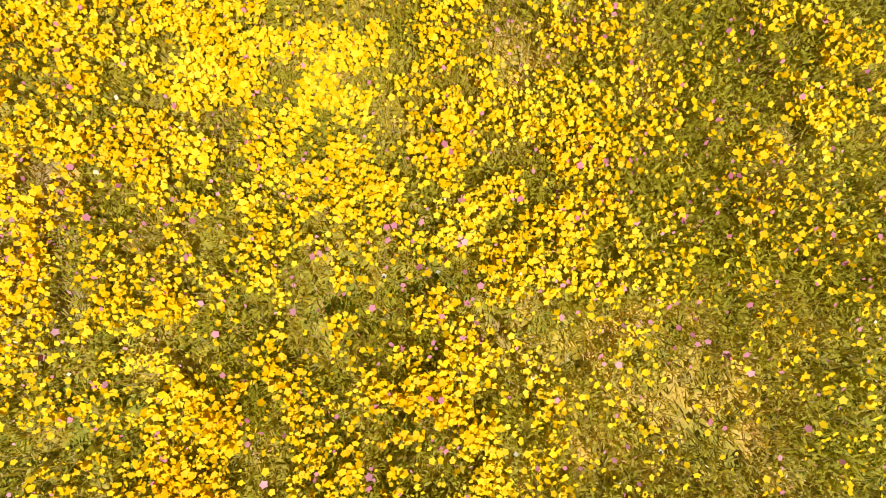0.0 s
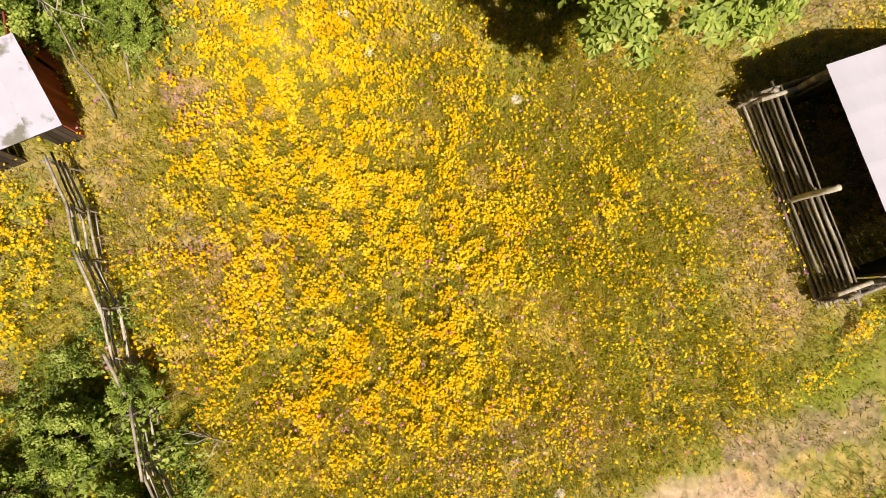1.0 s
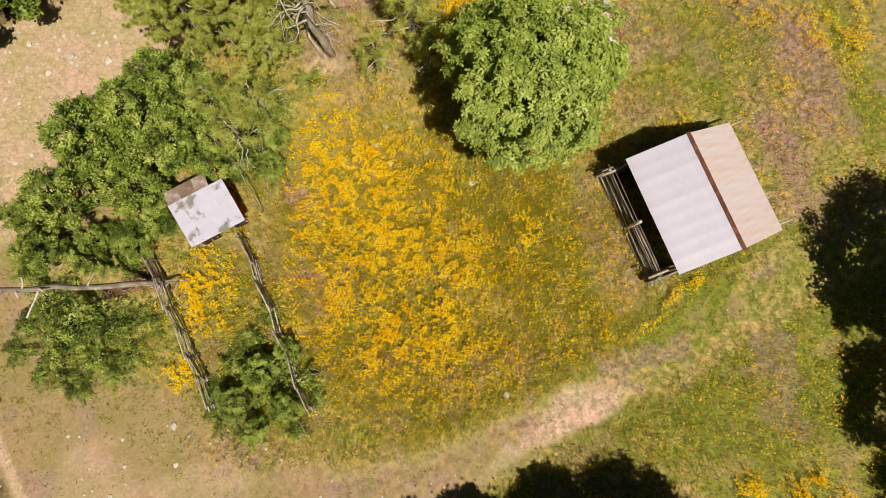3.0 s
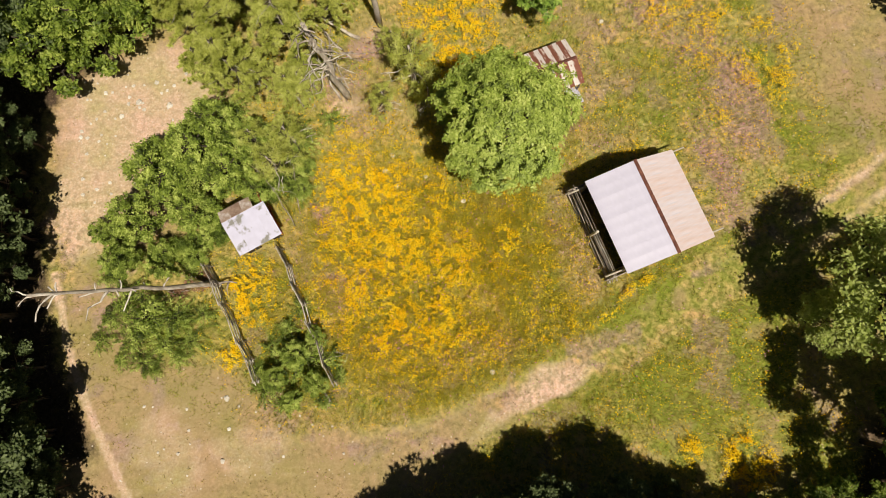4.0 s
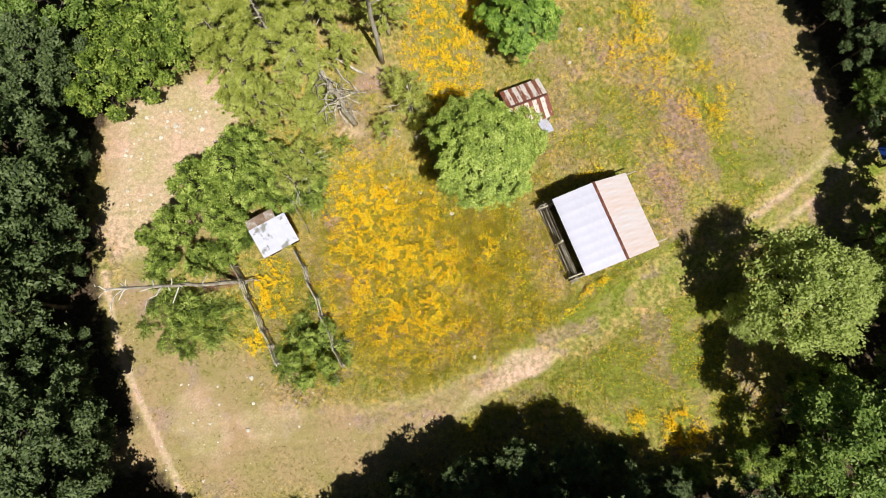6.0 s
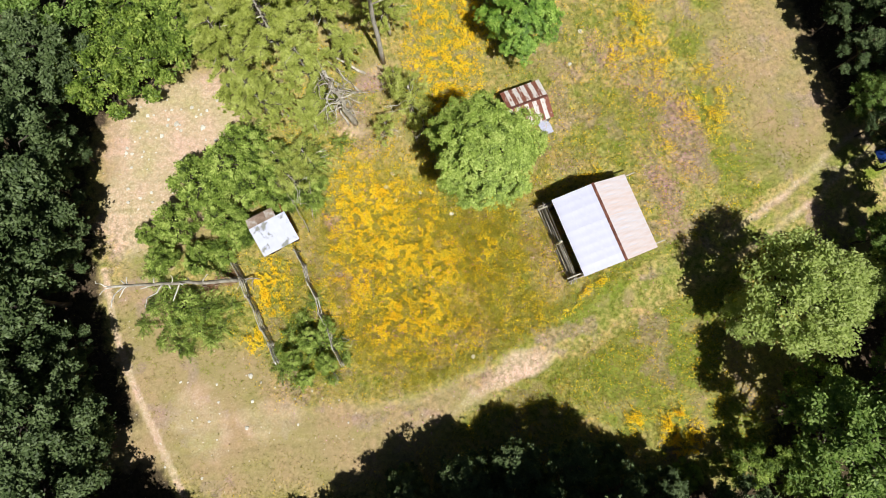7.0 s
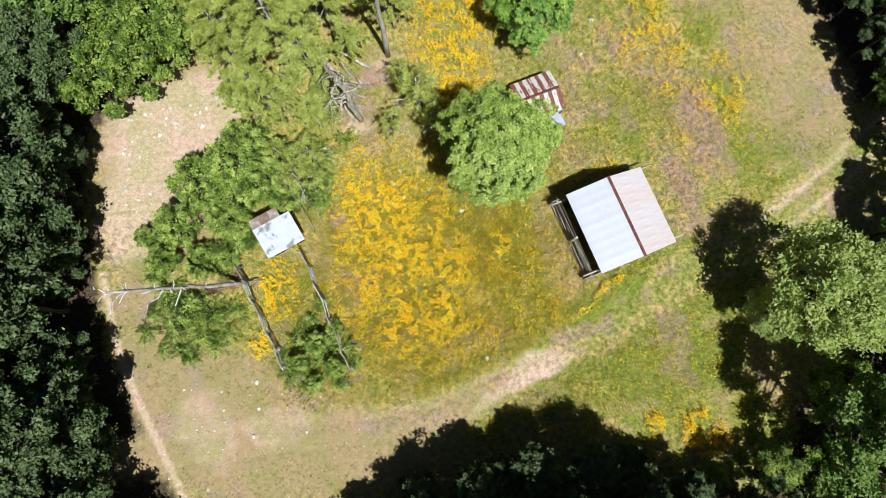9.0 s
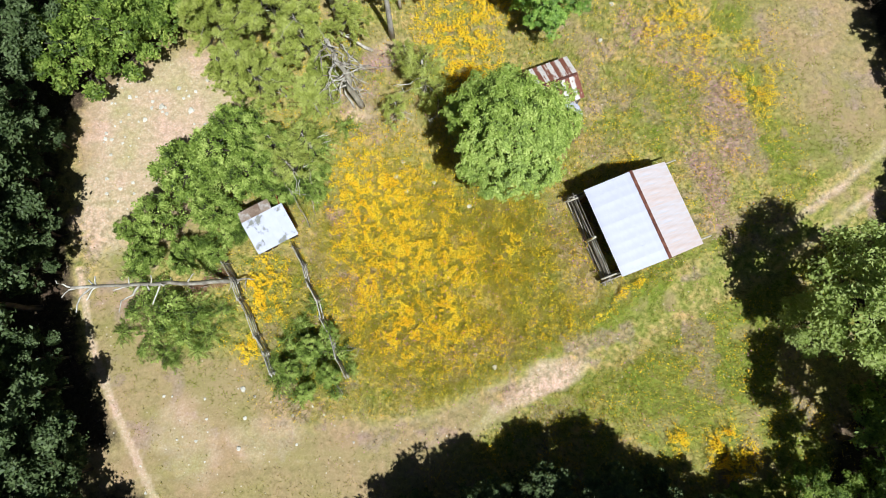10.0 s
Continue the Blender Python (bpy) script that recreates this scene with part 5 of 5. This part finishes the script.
fx, fy = scatter(94000, (-14, -13, 24, 24), flower_density, 101)
me, c, u, v, nor, r = flowers("yellow_flowers", fx, fy, 0.035, M_PETAL, 102, 5)
tagged(new("yellow_flowers", me), "thousands of bright yellow daisy-like meadow flowers", "wildflowers", kind="stuff")
px_, py_ = scatter(5200, (-10, -10, 24, 22), lambda x, y: np.clip(0.05 + 0.6 * blobs(x, y, PINKISH) + np.exp(-(along(x, y, PINK_DRIFT) / 0.8) ** 2) + 0.35 * np.exp(-(x * x + y * y) / 30), 0, 1), 103)
me, *_ = flowers("pink_flowers", px_, py_, 0.034, M_PINK, 104, 5)
tagged(new("pink_flowers", me), "scattered pink and mauve meadow flowers", "wildflowers", kind="stuff")
wx, wy = scatter(350, (-10, -10, 20, 16), lambda x, y: np.full_like(x, 0.5), 105)
me, *_ = flowers("white_flowers", wx, wy, 0.025, M_WHITE, 106, 4)
tagged(new("white_flowers", me), "scattered small white meadow flowers", "wildflowers", kind="stuff")


def blades(name, xs, ys, length, width, mat, seed):
    g = np.random.default_rng(seed)
    n = len(xs)
    c = np.stack([xs, ys, ground_z(xs, ys) - 0.01], 1)
    ang = g.uniform(0, 2 * math.pi, n)
    lean = g.uniform(0.2, 1.3, n)
    L = length * g.uniform(0.5, 1.3, n)
    d = np.stack([np.cos(ang) * np.sin(lean), np.sin(ang) * np.sin(lean), np.cos(lean)], 1) * L[:, None]
    s = np.stack([-np.sin(ang), np.cos(ang), 0 * ang], 1) * (width * g.uniform(0.6, 1.3, n))[:, None] * 0.5
    verts = np.stack([c - s, c + s, c + d], 1).reshape(-1, 3)
    return mesh_np(name, verts, np.arange(3 * n), 3, mat)


bx, by = scatter(115000, (-14, -11, 14, 14), lambda x, y: grass_density(x, y) * np.exp(-(((x - 0.7) / 7.4) ** 2 + ((y - 1) / 6.5) ** 2)), 111)
tagged(new("meadow_grass", blades("meadow_grass", bx, by, 0.22, 0.022, M_GRASS, 112)), "dry olive green meadow grass among flowers", "grass", kind="stuff")
bx, by = scatter(170000, (-26, -14, 30, 22), lambda x, y: grass_density(x, y) * np.clip(1.25 - np.abs(x) / 28, 0.25, 1), 113)
tagged(new("meadow_grass", blades("meadow_grass", bx, by, 0.26, 0.032, M_DRYGRASS, 114)), "dry olive green meadow grass over the clearing", "grass", kind="stuff")


def rosettes(name, xs, ys, n, size, mat, seed, lift):
    g = np.random.default_rng(seed)
    k = len(xs)
    c = np.repeat(np.stack([xs, ys, ground_z(xs, ys)], 1), n, 0)
    c[:, :2] += g.normal(0, size * 1.1, (k * n, 2))
    c[:, 2] += g.uniform(*lift, k * n)
    return leaf_cards(name, c, size, mat, 0.5, seed, 0.4)


wx, wy = scatter(14500, (-12, -9, 14, 13), lambda x, y: grass_density(x, y) * np.exp(-(((x - 0.7) / 7.4) ** 2 + ((y - 1) / 6.5) ** 2)) * np.clip((cloud(x, y, 0.9) - 0.3) * 4, 0.15, 1), 121)
tagged(new("low_weeds", rosettes("low_weeds", wx, wy, 9, 0.075, M_WEED, 122, (0.05, 0.28))), "low green leafy weeds among the flowers", "weeds", kind="stuff")
wx, wy = scatter(7500, (-12, -9, 24, 16), lambda x, y: np.clip(cover_at(x, y)[3] + 0.15 + 0.3 * np.exp(-((x + 1) / 6) ** 2 - ((y - 1) / 5) ** 2), 0, 1), 123)
tagged(new("seed_heads", rosettes("seed_heads", wx, wy, 5, 0.05, M_SEED, 124, (0.12, 0.35))), "pinkish brown dry seed heads in the meadow", "seed heads", kind="stuff")

wx, wy = scatter(3000, (-26, -15, 32, 24), lambda x, y: np.clip(0.9 * np.maximum(cover_at(x, y)[0], 0.5 * cover_at(x, y)[2]) + 0.4 * litter_at(x, y), 0, 1) * np.clip((cloud(x, y, 1.2) - 0.3) * 3, 0, 1), 131)
tagged(new("fallen_leaves", rosettes("fallen_leaves", wx, wy, 2, 0.09, M_FALLEN, 132, (0.01, 0.03))), "pale fallen leaves on the dry ground", "leaf litter", kind="stuff")

tx, ty = scatter(3600, (-24, -13, 31, 22), lambda x, y: np.clip(0.55 - 0.9 * cover_at(x, y)[0] - litter_at(x, y), 0, 1) * np.clip((cloud(x + 5, y, 2.2) - 0.3) * 3, 0.1, 1), 141)
tagged(new("grass_tufts", rosettes("grass_tufts", tx, ty, 6, 0.085, M_DRYGRASS, 142, (0.01, 0.06))), "small dry grass tufts scattered over the clearing", "grass", kind="stuff")
tx, ty = scatter(2200, (-21, -9, 30, 20), lambda x, y: np.clip(1.3 * cover_at(x, y)[1] - 0.3 - 2 * cover_at(x, y)[0] - litter_at(x, y), 0, 1) * np.clip((cloud(x + 9, y, 1.6) - 0.3) * 3, 0.05, 1), 143)
tagged(new("green_tufts", rosettes("green_tufts", tx, ty, 8, 0.1, M_GREENWEED, 144, (0.02, 0.1))), "small green leafy tufts in the damp patches", "weeds", kind="stuff")
